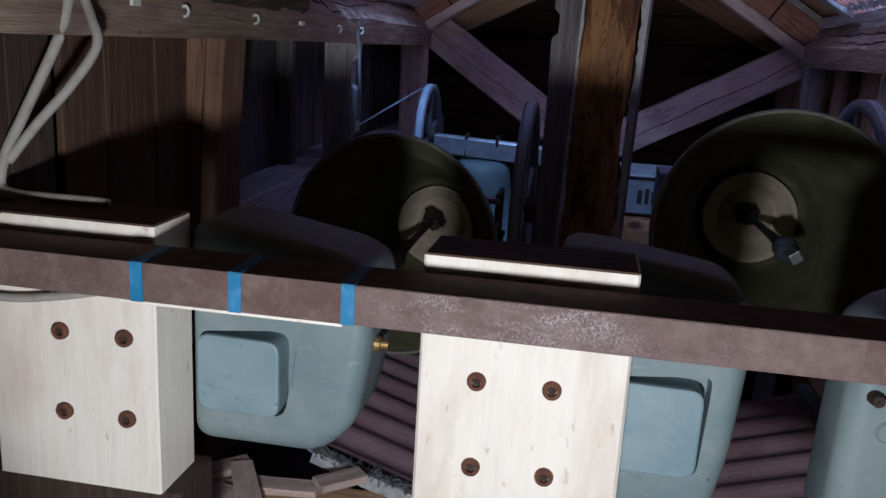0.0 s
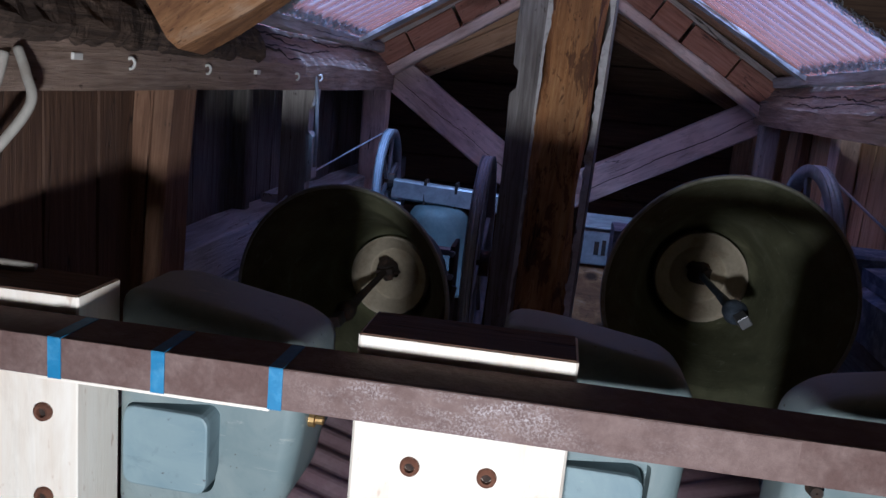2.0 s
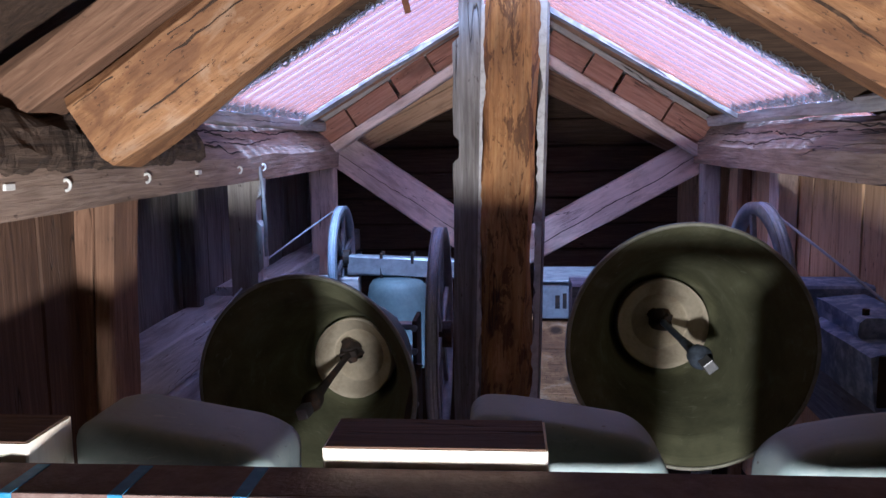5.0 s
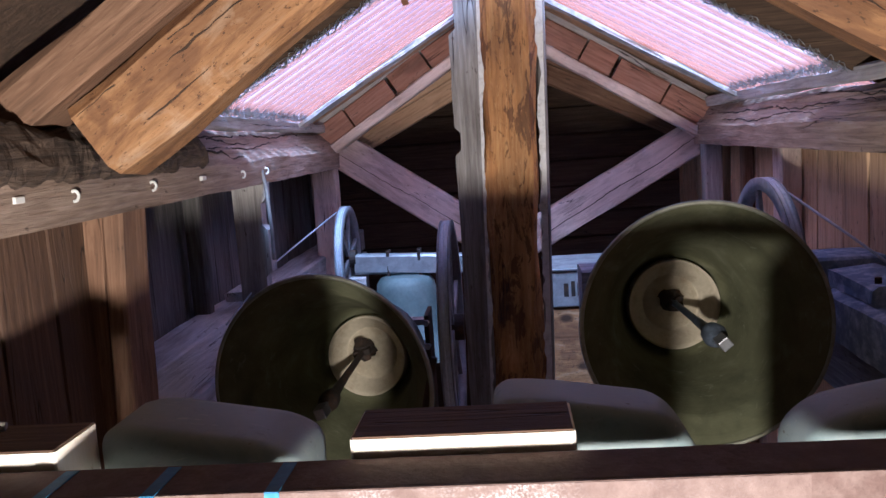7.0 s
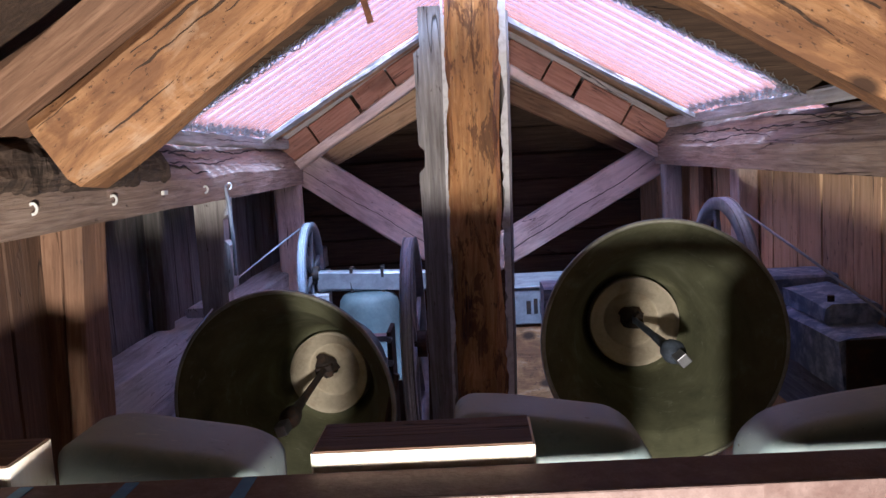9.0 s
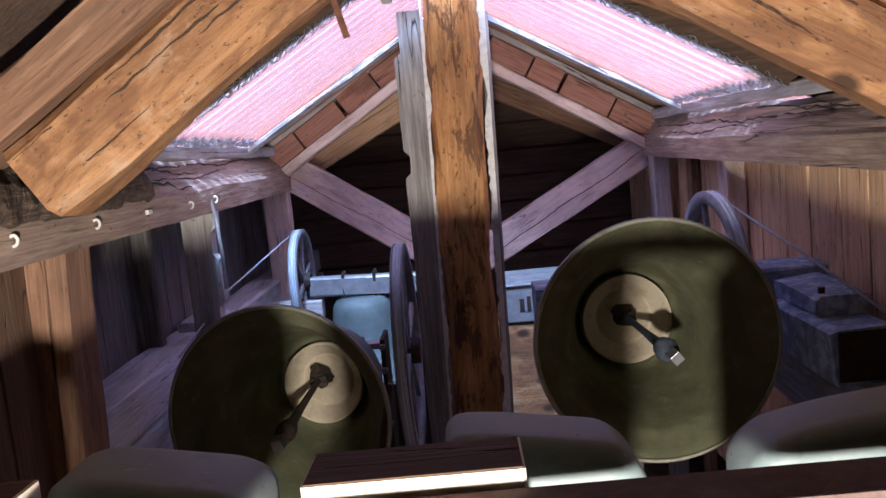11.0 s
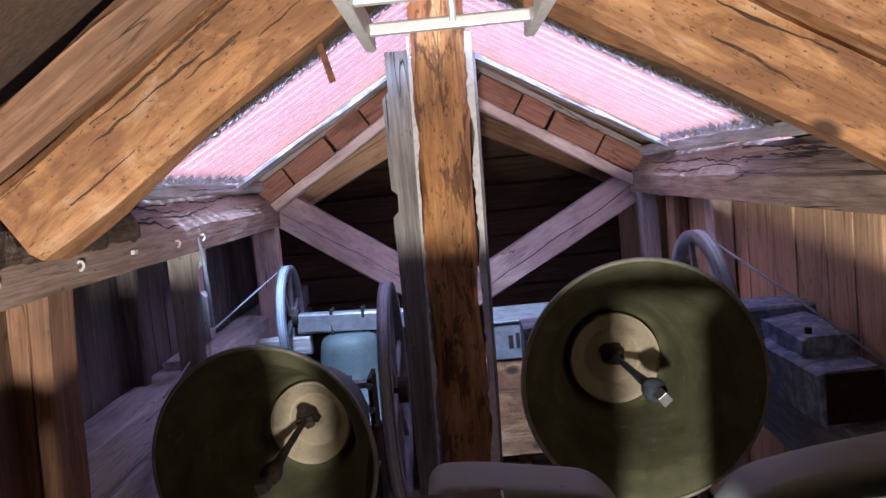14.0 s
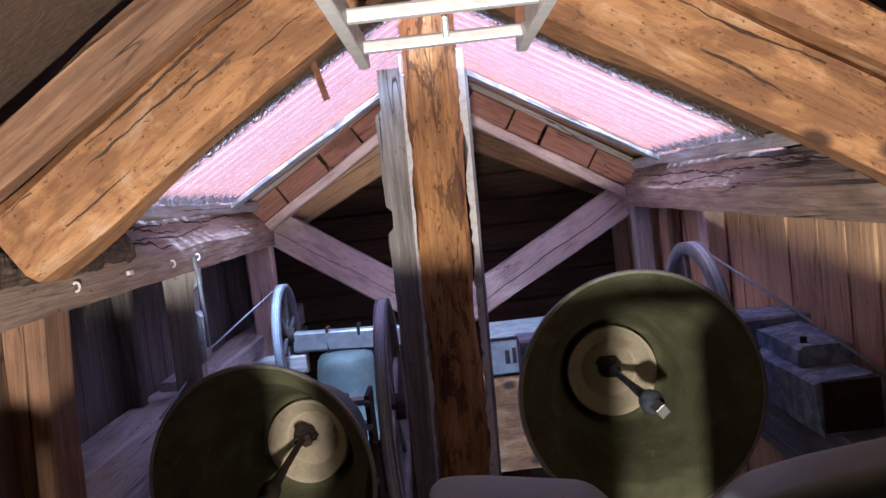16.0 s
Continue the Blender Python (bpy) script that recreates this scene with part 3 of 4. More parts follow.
# near rafters
RAFTERS = []
for side in (-1, 1):
    r = thing("main_rafter", "massive golden hewn rafter with drying cracks", "rafter", group="main rafters")
    x0, z0, z1 = (1.36, 3.131, 4.03) if side < 0 else (1.465, 3.13, 3.985)
    RAFTERS.append((r, side, x0, z0, z1, ((0.02, 1.1, 0.085), (0.35, 0.45, 0.03), (0.95, 0.5, -0.03), (0.1, 0.35, -0.06), (0.70, 0.22, 0.0)) if side < 0 else ((0.25, 0.9, 0.07), (0.5, 0.4, -0.04), (1.0, 0.45, 0.02))))
    timber("lower_timber", (side * x0, 0.82, z0), (side * 0.02, 0.82, z1), 0.24, 0.262, WOOD_GOLD, r, chamfer=0.035, rough=0.012)
    timber("upper_timber", (side * 1.62, 0.755, z0 + 0.24 - 0.62 * (1.62 - x0)), (side * 0.02, 0.755, z1 + 0.24), 0.24, 0.15, WOOD_BROWN if side < 0 else WOOD_GOLD, r, chamfer=0.02, rough=0.010)


# drying cracks full of dust along the rafters
def crack_on(rafter, side, x0, z0, z1, start, length, h0, face_y, seed):
    """A dark fissure on the rafter's near face: start and length along it, h0 across it."""
    a, e = Vector((side * x0, 0.82, z0)), Vector((side * 0.02, 0.82, z1))
    d = (e - a).normalized()
    up = Vector((0, 1, 0)).cross(d) if side < 0 else d.cross(Vector((0, 1, 0)))
    if up.z < 0:
        up = -up
    rings = []
    n = int(length / 0.015)
    for i in range(n + 1):
        s = i / n
        off = 0.018 * noise.noise(Vector((s * length * 3.0, seed, 0))) + 0.006 * noise.noise(Vector((s * length * 21.0, seed, 5)))
        w = (0.0010 + 0.0040 * max(0, noise.noise(Vector((s * length * 8.0, seed, 9))) + 0.25)) * min(1, 6 * s, 6 * (1 - s)) + 0.0004
        c = a + d * (start + s * length) + up * (h0 + off) + Vector((0, face_y, 0))
        rings.append([c - up * w - Vector((0, 0.001, 0)), c + up * w - Vector((0, 0.001, 0)), c + up * w + Vector((0, 0.012, 0)), c - up * w + Vector((0, 0.012, 0))])
    part("drying_crack", loft(rings), CRACK, rafter, "dark dusty drying crack")


for r, side, x0, z0, z1, rows in RAFTERS:
    for k, (s, l, h) in enumerate(rows):
        crack_on(r, side, x0, z0, z1, s, l, h, -0.121, 3.7 * k + side)

# ---- eaves: flashing, batten, bird wire ----
def on_roof(side, x, y, dz=0.0):
    return Vector((side * x, y, roof_z(x) + dz))


for side in (-1, 1):
    tagged(timber("flashing", on_roof(side, 1.60, 4.20, -0.03), on_roof(side, 0.03, 4.20, -0.03), 0.17, 0.022, FLASHING, rough=0.008, chamfer=0.004),
           "lead flashing along the roof sheet's end, daylight in its colour", "flashing", "roof flashings")
    tagged(timber("eaves_batten", (side * 1.56, 0.96, 3.24), (side * 1.56, 5.0, 3.215), 0.05, 0.075, WOOD_GREY, rough=0.006),
           "weathered grey batten under the roof sheet", "batten", "eaves battens")
    bm = bmesh.new()
    for s in range(16):
        y = 2.2
        pts = []
        while y < 4.2:
            pts.append((side * (1.50 + random.uniform(-0.03, 0.05)), y, 3.275 + random.uniform(-0.02, 0.075)))
            y += random.uniform(0.012, 0.04)
        tb = tube(pts, 0.0018, 4)
        me = bpy.data.meshes.new("strand")
        tb.to_mesh(me)
        tb.free()
        bm.from_mesh(me)
        bpy.data.meshes.remove(me)
    for s in range(9):
        pts = []
        x = 0.1
        while x < 1.5:
            pts.append(on_roof(side, x, 2.19 + random.uniform(-0.03, 0.035), -0.03 + random.uniform(-0.025, 0.025)))
            x += random.uniform(0.008, 0.025)
        tb = tube(pts, 0.0018, 4)
        me = bpy.data.meshes.new("strand")
        tb.to_mesh(me)
        tb.free()
        bm.from_mesh(me)
        bpy.data.meshes.remove(me)
    tagged(part("bird_wire", bm, MESHWIRE), "crumpled wire netting closing the eaves", "wire netting", kind="stuff")

# ---- side walls ----
def board_wall(x, y0, y1, z0, z1, width, mat, name, label, face):
    w = thing(name, label, "boarding", "structure")
    y = y0
    while y < y1 - 0.02:
        wd = min(width * random.uniform(0.8, 1.2), y1 - y)
        SEED[0] += 1.1
        part("board", timber_mesh(z1 - z0, wd - 0.012, 0.022, 0.004, 0.003, SEED[0], 0.3), mat, w, "",
             between((x + random.uniform(-0.006, 0.006), y + wd / 2, z0), (x + random.uniform(-0.006, 0.006), y + wd / 2, z1), (face, 0, 0)))
        y += wd
    return w


board_wall(1.72, 0.95, 6.9, 0.6, 3.0, 0.31, WOOD_BOARD, "boarding_right", "upright brown boards with dark joints", -1)
# near stretch darker than the rest, to cut lamp bounce into the bells
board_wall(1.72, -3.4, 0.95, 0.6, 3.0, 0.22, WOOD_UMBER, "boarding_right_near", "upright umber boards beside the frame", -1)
# near-black boards stand in for the shade of a recess
board_wall(-1.62, -3.4, 0.28, 0.6, 2.95, 0.22, WOOD_DARK, "boarding_left_dark", "upright boards darkened for a recess in shade", 1)
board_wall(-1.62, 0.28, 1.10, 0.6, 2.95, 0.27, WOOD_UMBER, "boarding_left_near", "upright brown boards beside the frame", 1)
board_wall(-1.95, 0.9, 6.9, 0.6, 3.0, 0.24, WOOD_GREY_SHADED, "boarding_left_far", "upright weathered grey boards with shade in their colour", 1)
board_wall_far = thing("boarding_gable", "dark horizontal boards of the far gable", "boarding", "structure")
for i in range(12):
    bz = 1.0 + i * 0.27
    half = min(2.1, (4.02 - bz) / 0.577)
    timber("board", (-half, 6.9, bz), (min(1.9, half), 6.9, bz), 0.025, 0.255, WOOD_BLACKBROWN, board_wall_far)


def stud(x0, x1, y, d, z0, z1, mat, label):
    o = timber("stud", ((x0 + x1) / 2, y, z0), ((x0 + x1) / 2, y, z1), d, abs(x1 - x0), mat, up=(1, 0, 0))
    return tagged(o, label, "stud", "wall studs")


near_stud = thing("stud", "thick brown double stud under the wall plate", "stud", group="wall studs")
timber("stud_timber", (-1.74, 1.15, 0.0), (-1.575, 1.15, 2.90), 0.20, 0.078, WOOD_BROWN, near_stud, up=(1, 0, 0))
timber("stud_timber", (-1.66, 1.16, 0.0), (-1.495, 1.16, 2.90), 0.22, 0.078, WOOD_BROWN, near_stud, up=(1, 0, 0))
stud(-1.68, -1.47, 5.00, 0.12, 0.0, 2.92, WOOD_PINK, "pale stud under the truss end")
stud(-1.90, -1.80, 2.75, 0.08, 2.17, 2.95, WOOD_GREY_SHADED, "slim grey stud against the boards")
stud(1.50, 1.64, 5.00, 0.14, 0.0, 2.92, WOOD_GREY, "grey stud under the truss end")
stud(1.62, 1.70, 4.35, 0.10, 0.0, 2.92, WOOD_BROWN, "brown stud against the boards")
stud(1.57, 1.70, 3.42, 0.16, 0.0, 2.92, WOOD_PINK, "pale stud half in shadow")
stud(1.46, 1.60, 0.95, 0.14, 0.0, 2.92, WOOD_GOLD, "golden stud under the rafter foot")
carved = tagged(part("carved_stud", notched_board(0.73, 0.19, 0.10, [(0.0, 0.18, 0.035), (0.45, 0.62, 0.03)]), WOOD_GREY, None, "",
                     between((-1.545, 2.86, 2.17), (-1.545, 2.86, 2.90), (1, 0, 0))), "grey stud with a carved edge on the side beam", "stud", "wall studs")

# ---- bell frame timbers ----
tagged(timber("frame_beam", (-1.75, 0.9, 2.06), (-1.75, 6.9, 2.06), 0.26, 0.22, WOOD_DAYLIT, rough=0.008), "wide grey frame beam along the boards", "beam", "bell frame beams")
tagged(timber("frame_beam", (-1.70, 0.9, 1.80), (-1.70, 6.9, 1.80), 0.20, 0.26, WOOD_DAYLIT, rough=0.008), "grey lower frame beam under the wide one", "beam", "bell frame beams")
tagged(timber("frame_beam", (1.58, 0.9, 1.86), (1.58, 6.9, 1.86), 0.22, 0.30, WOOD_DARKBLUE, rough=0.008), "dark bluish frame beam along the boards", "beam", "bell frame beams")
tagged(timber("packing_block", (-1.72, 3.05, 2.20), (-1.72, 3.42, 2.20), 0.22, 0.06, WOOD_DAYLIT), "grey packing block on the frame beam", "block")


# ---- bells ----
def revolved(bell_ob, name, profile, mat, label="", n=72):
    return part(name, revolve(profile, n, True), mat, bell_ob, label, smooth=True)


def bell(name, label, mouth, crown, radius, depth, mat_in, mat_out, cap=None):
    b = thing(name, label, "bell")
    R, H = radius, depth
    z = (Vector(crown) - Vector(mouth)).normalized()
    m = z.to_track_quat('Z', 'Y').to_matrix().to_4x4()
    m.translation = Vector(mouth)
    b.matrix_world = m
    outer = [(R * 0.985, 0.0), (R, 0.012 * H), (R * 0.985, 0.035 * H), (R * 0.90, 0.12 * H), (R * 0.78, 0.28 * H), (R * 0.68, 0.46 * H), (R * 0.615, 0.66 * H), (R * 0.585, 0.84 * H),
             (R * 0.56, 0.94 * H), (R * 0.49, 1.01 * H), (R * 0.38, 1.04 * H), (R * 0.05, 1.06 * H)]
    inner = [(R * 0.05, 0.95 * H), (R * 0.34, 0.95 * H), (R * 0.44, 0.92 * H), (R * 0.50, 0.82 * H), (R * 0.545, 0.66 * H), (R * 0.61, 0.48 * H), (R * 0.69, 0.31 * H),
             (R * 0.775, 0.17 * H), (R * 0.80, 0.135 * H), (R * 0.83, 0.12 * H), (R * 0.90, 0.055 * H), (R * 0.955, 0.008 * H)]
    body = revolved(b, "bell_body", outer + inner, mat_in)
    body.data.materials.append(mat_out)
    for p in body.data.polygons:
        if p.index < 72 * (len(outer) - 1):
            p.material_index = 1
    # pale ring that paints the daylight highlight along the rim
    lip = [(R * 0.962, -0.004), (R * 0.975, -0.009), (R * 0.992, -0.007), (R * 0.998, 0.002), (R * 0.978, 0.004)]
    part("worn_lip", revolve(lip, 72, True), BRONZE_LIP, b, "pale lip ring, a painted daylight highlight", smooth=True)
    if cap:
        prof = [(R * 0.04, 0.935 * H), (R * 0.15, 0.93 * H), (R * 0.16, 0.938 * H), (R * 0.255, 0.93 * H), (R * 0.265, 0.942 * H), (R * 0.275, 0.915 * H), (R * cap, 0.89 * H), (R * cap * 1.05, 0.80 * H), (R * cap * 1.08, 0.91 * H), (R * 0.3, 0.95 * H), (R * 0.04, 0.95 * H)]
        part("crown_patch", revolve(prof, 48, True), CHALK, b, "chalky pale crown inside", smooth=True)
    return b


def local(ob, p):
    return ob.matrix_world.inverted() @ Vector(p)


def clapper(b, pivot, tip, mat=IRON, ball=0.05):
    p, q = local(b, pivot), local(b, tip)
    d = (q - p)
    L = d.length
    prof = [(0.022, 0.0), (0.016, 0.1 * L), (0.018, 0.5 * L), (0.026, 0.78 * L), (ball * 0.9, 0.86 * L), (ball, 0.92 * L), (ball * 0.85, 0.97 * L), (ball * 0.5, L), (ball * 0.42, L + 0.05), (0.005, L + 0.055)]
    m = d.normalized().to_track_quat('Z', 'Y').to_matrix().to_4x4()
    m.translation = p
    c = part("clapper", revolve(prof, 20, False), mat, b, "iron clapper with a worn tip", m, True)
    part("clapper_tip", slab(-0.026, 0.026, -0.026, 0.026, L + 0.01, L + 0.09, 0.005), STEEL, c, "bright square clapper end")
    part("pivot_strap", slab(-0.05, 0.05, -0.018, 0.018, -0.06, 0.05, 0.008), IRON, b, "dark iron clapper strap", m)
    lump = revolve([(0.004, -0.05), (0.05, -0.05), (0.066, -0.02), (0.05, 0.012), (0.03, 0.02), (0.004, 0.024)], 18, False)
    for v in lump.verts:
        v.co += 0.022 * noise.noise_vector(v.co * 28.0 + Vector((L, 0, 0)))
    part("crown_staple", lump, IRON, b, "rusty broken crown staple", m)
    return c


def wheel(b, centre, axis, r, strands, mat=WHEEL_BLUE_LIT, spokes=6, width=0.06):
    """A grooved rope wheel under bell b; axis and centre in the world."""
    q = Vector(axis).to_track_quat('Z', 'Y').to_matrix().to_4x4()
    q.translation = Vector(centre)
    w = part("wheel", revolve([(r - 0.05, -width / 2), (r + 0.012, -width / 2), (r + 0.012, -width / 2 + 0.008), (r - 0.02, -width / 2 + 0.012), (r - 0.02, width / 2 - 0.012), (r + 0.012, width / 2 - 0.008), (r + 0.012, width / 2), (r - 0.05, width / 2)], 64, True),
             mat, b, "grey steel rope wheel", b.matrix_world.inverted() @ q, True)
    for k in range(strands):
        z = -width / 2 + 0.016 + (width - 0.032) * k / max(1, strands - 1)
        rr = r + 0.004 * (k % 2)
        ring = [(rr + 0.008 * math.cos(a * math.pi / 3), z + 0.008 * math.sin(a * math.pi / 3)) for a in range(6)]
        part("cable_turn", revolve(ring, 64, True), WIREROPE, w, "wound steel cable", smooth=True)
    part("hub", revolve([(0.02, -0.06), (0.07, -0.06), (0.07, 0.06), (0.02, 0.06)], 20, True), IRON, w)
    for k in range(spokes):
        sp = slab(0.06, r - 0.03, -0.022, 0.022, -0.012, 0.012, 0.003)
        part("spoke", sp, mat, w, "", Matrix.Rotation(2 * math.pi * k / spokes + 0.3, 4, 'Z'))
    return w


bell_r = bell("large_bell", "large olive bronze bell tipped with its mouth outward", (0.750, 1.815, 2.178), (0.75, 2.6, 2.122), 0.552, 0.84, BRONZE_IN, BRONZE_OUT, 0.40)
clapper(bell_r, (0.748, 2.54, 2.14), (0.81, 1.84, 2.11), CLAPPER_IRON, 0.056)
wheel(bell_r, (1.22, 2.5, 2.2), (1, 0, 0), 0.55, 4)
bw = bell_r.matrix_world.inverted()
timber("headstock", (0.30, 2.86, 2.16), (1.42, 2.86, 2.16), 0.26, 0.28, WOOD_DARKBLUE, bell_r, "dark bluish wooden headstock").matrix_basis = bw @ between((0.30, 2.86, 2.16), (1.42, 2.86, 2.16))
timber("headstock_end", (1.42, 2.42, 2.2), (1.9, 2.42, 2.2), 0.3, 0.2, WOOD_BLUE_LIT, bell_r, "dark worn headstock end").matrix_basis = bw @ between((1.34, 2.42, 2.27), (1.66, 2.42, 2.27))

bell_l = bell("large_bell", "large olive bronze bell tipped beside the post", (-0.99, 1.847, 1.961), (-0.865, 2.65, 1.925), 0.538, 0.82, BRONZE_IN, BRONZE_OUT, 0.38)
clapper(bell_l, (-0.91, 2.55, 1.955), (-0.985, 1.88, 1.87))
wheel(bell_l, (-0.41, 2.50, 2.07), (1, 0, 0), 0.56, 5)
bw = bell_l.matrix_world.inverted()
timber("headstock", (0, 0, 0), (0.9, 0, 0), 0.22, 0.24, WOOD_DARKBLUE, bell_l, "dark wooden headstock").matrix_basis = bw @ between((-1.6, 2.83, 1.95), (-0.45, 2.83, 1.95))
part("guard_strap", tube([local(bell_l, p) for p in ((-0.452, 1.80, 2.10), (-0.50, 1.79, 1.9), (-0.55, 1.78, 1.6))], 0.016, 6), IRON, bell_l, "black iron strap")

bell_s = bell("small_bell", "small blue-green bronze bell hanging mouth down", (-0.90, 4.5, 1.42), (-0.90, 4.5, 2.05), 0.40, 0.60, BRONZE_OUT, BRONZE_OUT)
clapper(bell_s, (-0.90, 4.5, 1.95), (-0.90, 4.5, 1.45), STEEL, 0.045)
wheel(bell_s, (-1.33, 4.5, 2.19), (1, 0, 0), 0.40, 4)
bw = bell_s.matrix_world.inverted()
timber("headstock", (0, 0, 0), (0.86, 0, 0), 0.12, 0.145, ZINC, bell_s, "grey steel headstock bar").matrix_basis = bw @ between((-1.28, 4.5, 2.15), (-0.42, 4.5, 2.11))
for px in (-1.02, -0.78):
    part("hanger_bolt", slab(px - 0.012, px + 0.012, 4.44, 4.465, 2.0, 2.24, 0.003), IRON, bell_s, "", bw)
    part("hanger_bolt", slab(px - 0.012, px + 0.012, 4.535, 4.56, 2.0, 2.24, 0.003), IRON, bell_s, "", bw)
tagged(timber("bearing_beam", (-1.7, 4.5, 1.98), (-1.2, 4.5, 1.98), 0.14, 0.14, WOOD_GREY), "grey bearing beam of the small bell", "beam")

# ropes
# bearing block of the right bell on the frame beam
bb = thing("bearing_block", "chipped wooden bearing block, blue daylight in its colour", "block")
timber("lower_piece", (1.515, 1.50, 2.125), (1.515, 2.14, 2.125), 0.27, 0.235, WOOD_BLUE_LIT, bb, chamfer=0.02, rough=0.012)
timber("upper_piece", (1.525, 1.72, 2.285), (1.525, 2.20, 2.295), 0.23, 0.08, WOOD_BLUE_LIT, bb, chamfer=0.018, rough=0.012)
part("end_plate", slab(1.395, 1.635, 1.482, 1.494, 2.02, 2.23, 0.006), IRON, bb, "dark iron end plate")
part("bolt", revolve([(0.002, 0.02), (0.016, 0.02), (0.016, -0.01), (0.002, -0.01)], 6, True), IRON, bb, "", pose(1.47, 1.80, 2.335, 0, 0, 0))


def rope(pts, r, mat, label):
    return tagged(part("rope", tube(pts, r, 6), mat, None, "", smooth=True), label, "rope", "wheel ropes")


rope([(-1.37, 4.35, 2.57), (-1.55, 3.2, 2.37), (-1.62, 2.45, 2.16)], 0.006, WIREROPE, "thin taut steel cable running down to the frame")
rope([(1.23, 2.35, 2.73), (1.45, 2.0, 2.50), (1.69, 1.55, 2.22)], 0.007, WIREROPE, "thin taut steel cable running down to the boards")

# brackets between the left bell and the post
brk = thing("steel_bracket", "grey steel bearing bracket beside the rope wheel", "bracket")
part("bracket_plate", slab(-0.575, -0.55, 2.6, 2.85, 1.0, 2.12, 0.004), IRON, brk)
for z in (2.04, 1.90, 1.76):
    part("cross_bar", slab(-0.76, -0.575, 2.72, 2.80, z, z + 0.035, 0.004), STEEL, brk, "bright steel bar")
for z in (2.08, 1.95, 1.8, 1.65):
    part("bolt", revolve([(0.002, -0.02), (0.018, -0.02), (0.018, 0.02), (0.002, 0.02)], 6, True), STEEL, brk, "", pose(-0.562, 2.595, z, 90, 0, 0))

# galvanised box with a wooden base
gbox = thing("metal_box", "galvanised sheet metal box with blackened writing", "box")
part("box_body", slab(0.19, 1.0, 4.30, 4.95, 1.76, 2.035, 0.01), ZINC, gbox)
part("box_lid", slab(0.175, 1.015, 4.285, 4.96, 2.035, 2.055, 0.006), ZINC, gbox)
for i, (a, w) in enumerate(((0.30, 0.035), (0.355, 0.03), (0.40, 0.03), (0.44, 0.025))):
    part("mark", slab(a, a + w, 4.296, 4.299, 1.84, 1.94 + 0.015 * (i % 2), 0), IRON, gbox, "black smudged mark")
stand = thing("box_stand", "golden board stand under the metal box", "stand")
timber("front_board", (0.1, 4.42, 1.38), (1.3, 4.42, 1.38), 0.20, 0.74, WOOD_GOLD, stand)
for x in (0.35, 1.1):
    timber("leg", (x, 4.42, 0.0), (x, 4.42, 1.02), 0.1, 0.1, WOOD_BROWN, stand, up=(1, 0, 0))

# ---- rain sheets under the bells ----
for side, y0 in ((-1, 0.98), (1, 0.45)):
    sh = part("rain_sheet", corrugated(1.10, 1.7, 0.19, 0.022, 0.003), SHEET_LOW)
    a = math.atan(0.31)
    dn = Vector((-side * math.cos(a), 0, -math.sin(a)))
    al = Vector((0, 1, 0))
    m = Matrix((dn, al, dn.cross(al))).transposed().to_4x4()
    m.translation = Vector((side * 1.03, y0, 1.35))
    sh.matrix_world = m
    tagged(sh, "faded reddish corrugated sheet sloping under the bells", "corrugated sheet", "rain sheets")
    tagged(timber("sheet_trim", (side * 1.05, y0, 1.35), (side * 1.05, y0 + 1.7, 1.35), 0.07, 0.09, WOOD_DARKBLUE), "bluish timber trim along the sheet's edge", "trim", "sheet trims")
tagged(timber("sheet_trim", (-1.05, 0.95, 1.32), (0.0, 0.95, 1.0), 0.08, 0.05, FLASHING, rough=0.01), "speckled pale strip on the sheet's end", "trim", "sheet trims")
bm = bmesh.new()
for s in range(8):
    pts = []
    x = -1.03
    while x < 0.0:
        pts.append((x, 0.93 + random.uniform(-0.05, 0.05), 1.345 - 0.31 * (x + 1.03) + random.uniform(-0.012, 0.03)))
        x += random.uniform(0.01, 0.03)
    tb = tube(pts, 0.002, 4)
    me = bpy.data.meshes.new("strand")
    tb.to_mesh(me)
    tb.free()
    bm.from_mesh(me)
    bpy.data.meshes.remove(me)
tagged(part("netting", bm, MESHWIRE), "wire netting on the rain sheet's end", "wire netting", kind="stuff")
for side in (-1, 1):
    tagged(timber("sheet_bearer", (side * 0.9, 1.2, 0.0), (side * 0.9, 1.2, 1.29), 0.08, 0.08, WOOD_DARK, up=(1, 0, 0)), "dark bearer post under the corrugated sheet", "post", "sheet bearers")
for i in range(9):
    a = random.uniform(0, 180)
    x, y = random.uniform(-1.5, -0.85), random.uniform(0.3, 0.8)
    o = tagged(part("wood_offcut", timber_mesh(random.uniform(0.18, 0.4), 0.09, 0.03, 0.004, 0.003, i), WOOD_PINK, None, "", pose(x, y, 1.235 + 0.031 * i * 0.3, 0, random.uniform(-4, 4), a)),
               "short pale offcut lying on the staging", "offcut", "offcuts on the staging")
staging = thing("staging", "brown staging board on legs below the housings", "staging")
timber("board", (-1.6, 0.55, 1.20), (-0.75, 0.55, 1.20), 0.75, 0.04, WOOD_BOARD, staging)
for yy in (0.3, 0.8):
    timber("leg", (-1.2, yy, 0.0), (-1.2, yy, 1.18), 0.08, 0.08, WOOD_DARK, staging, up=(1, 0, 0))

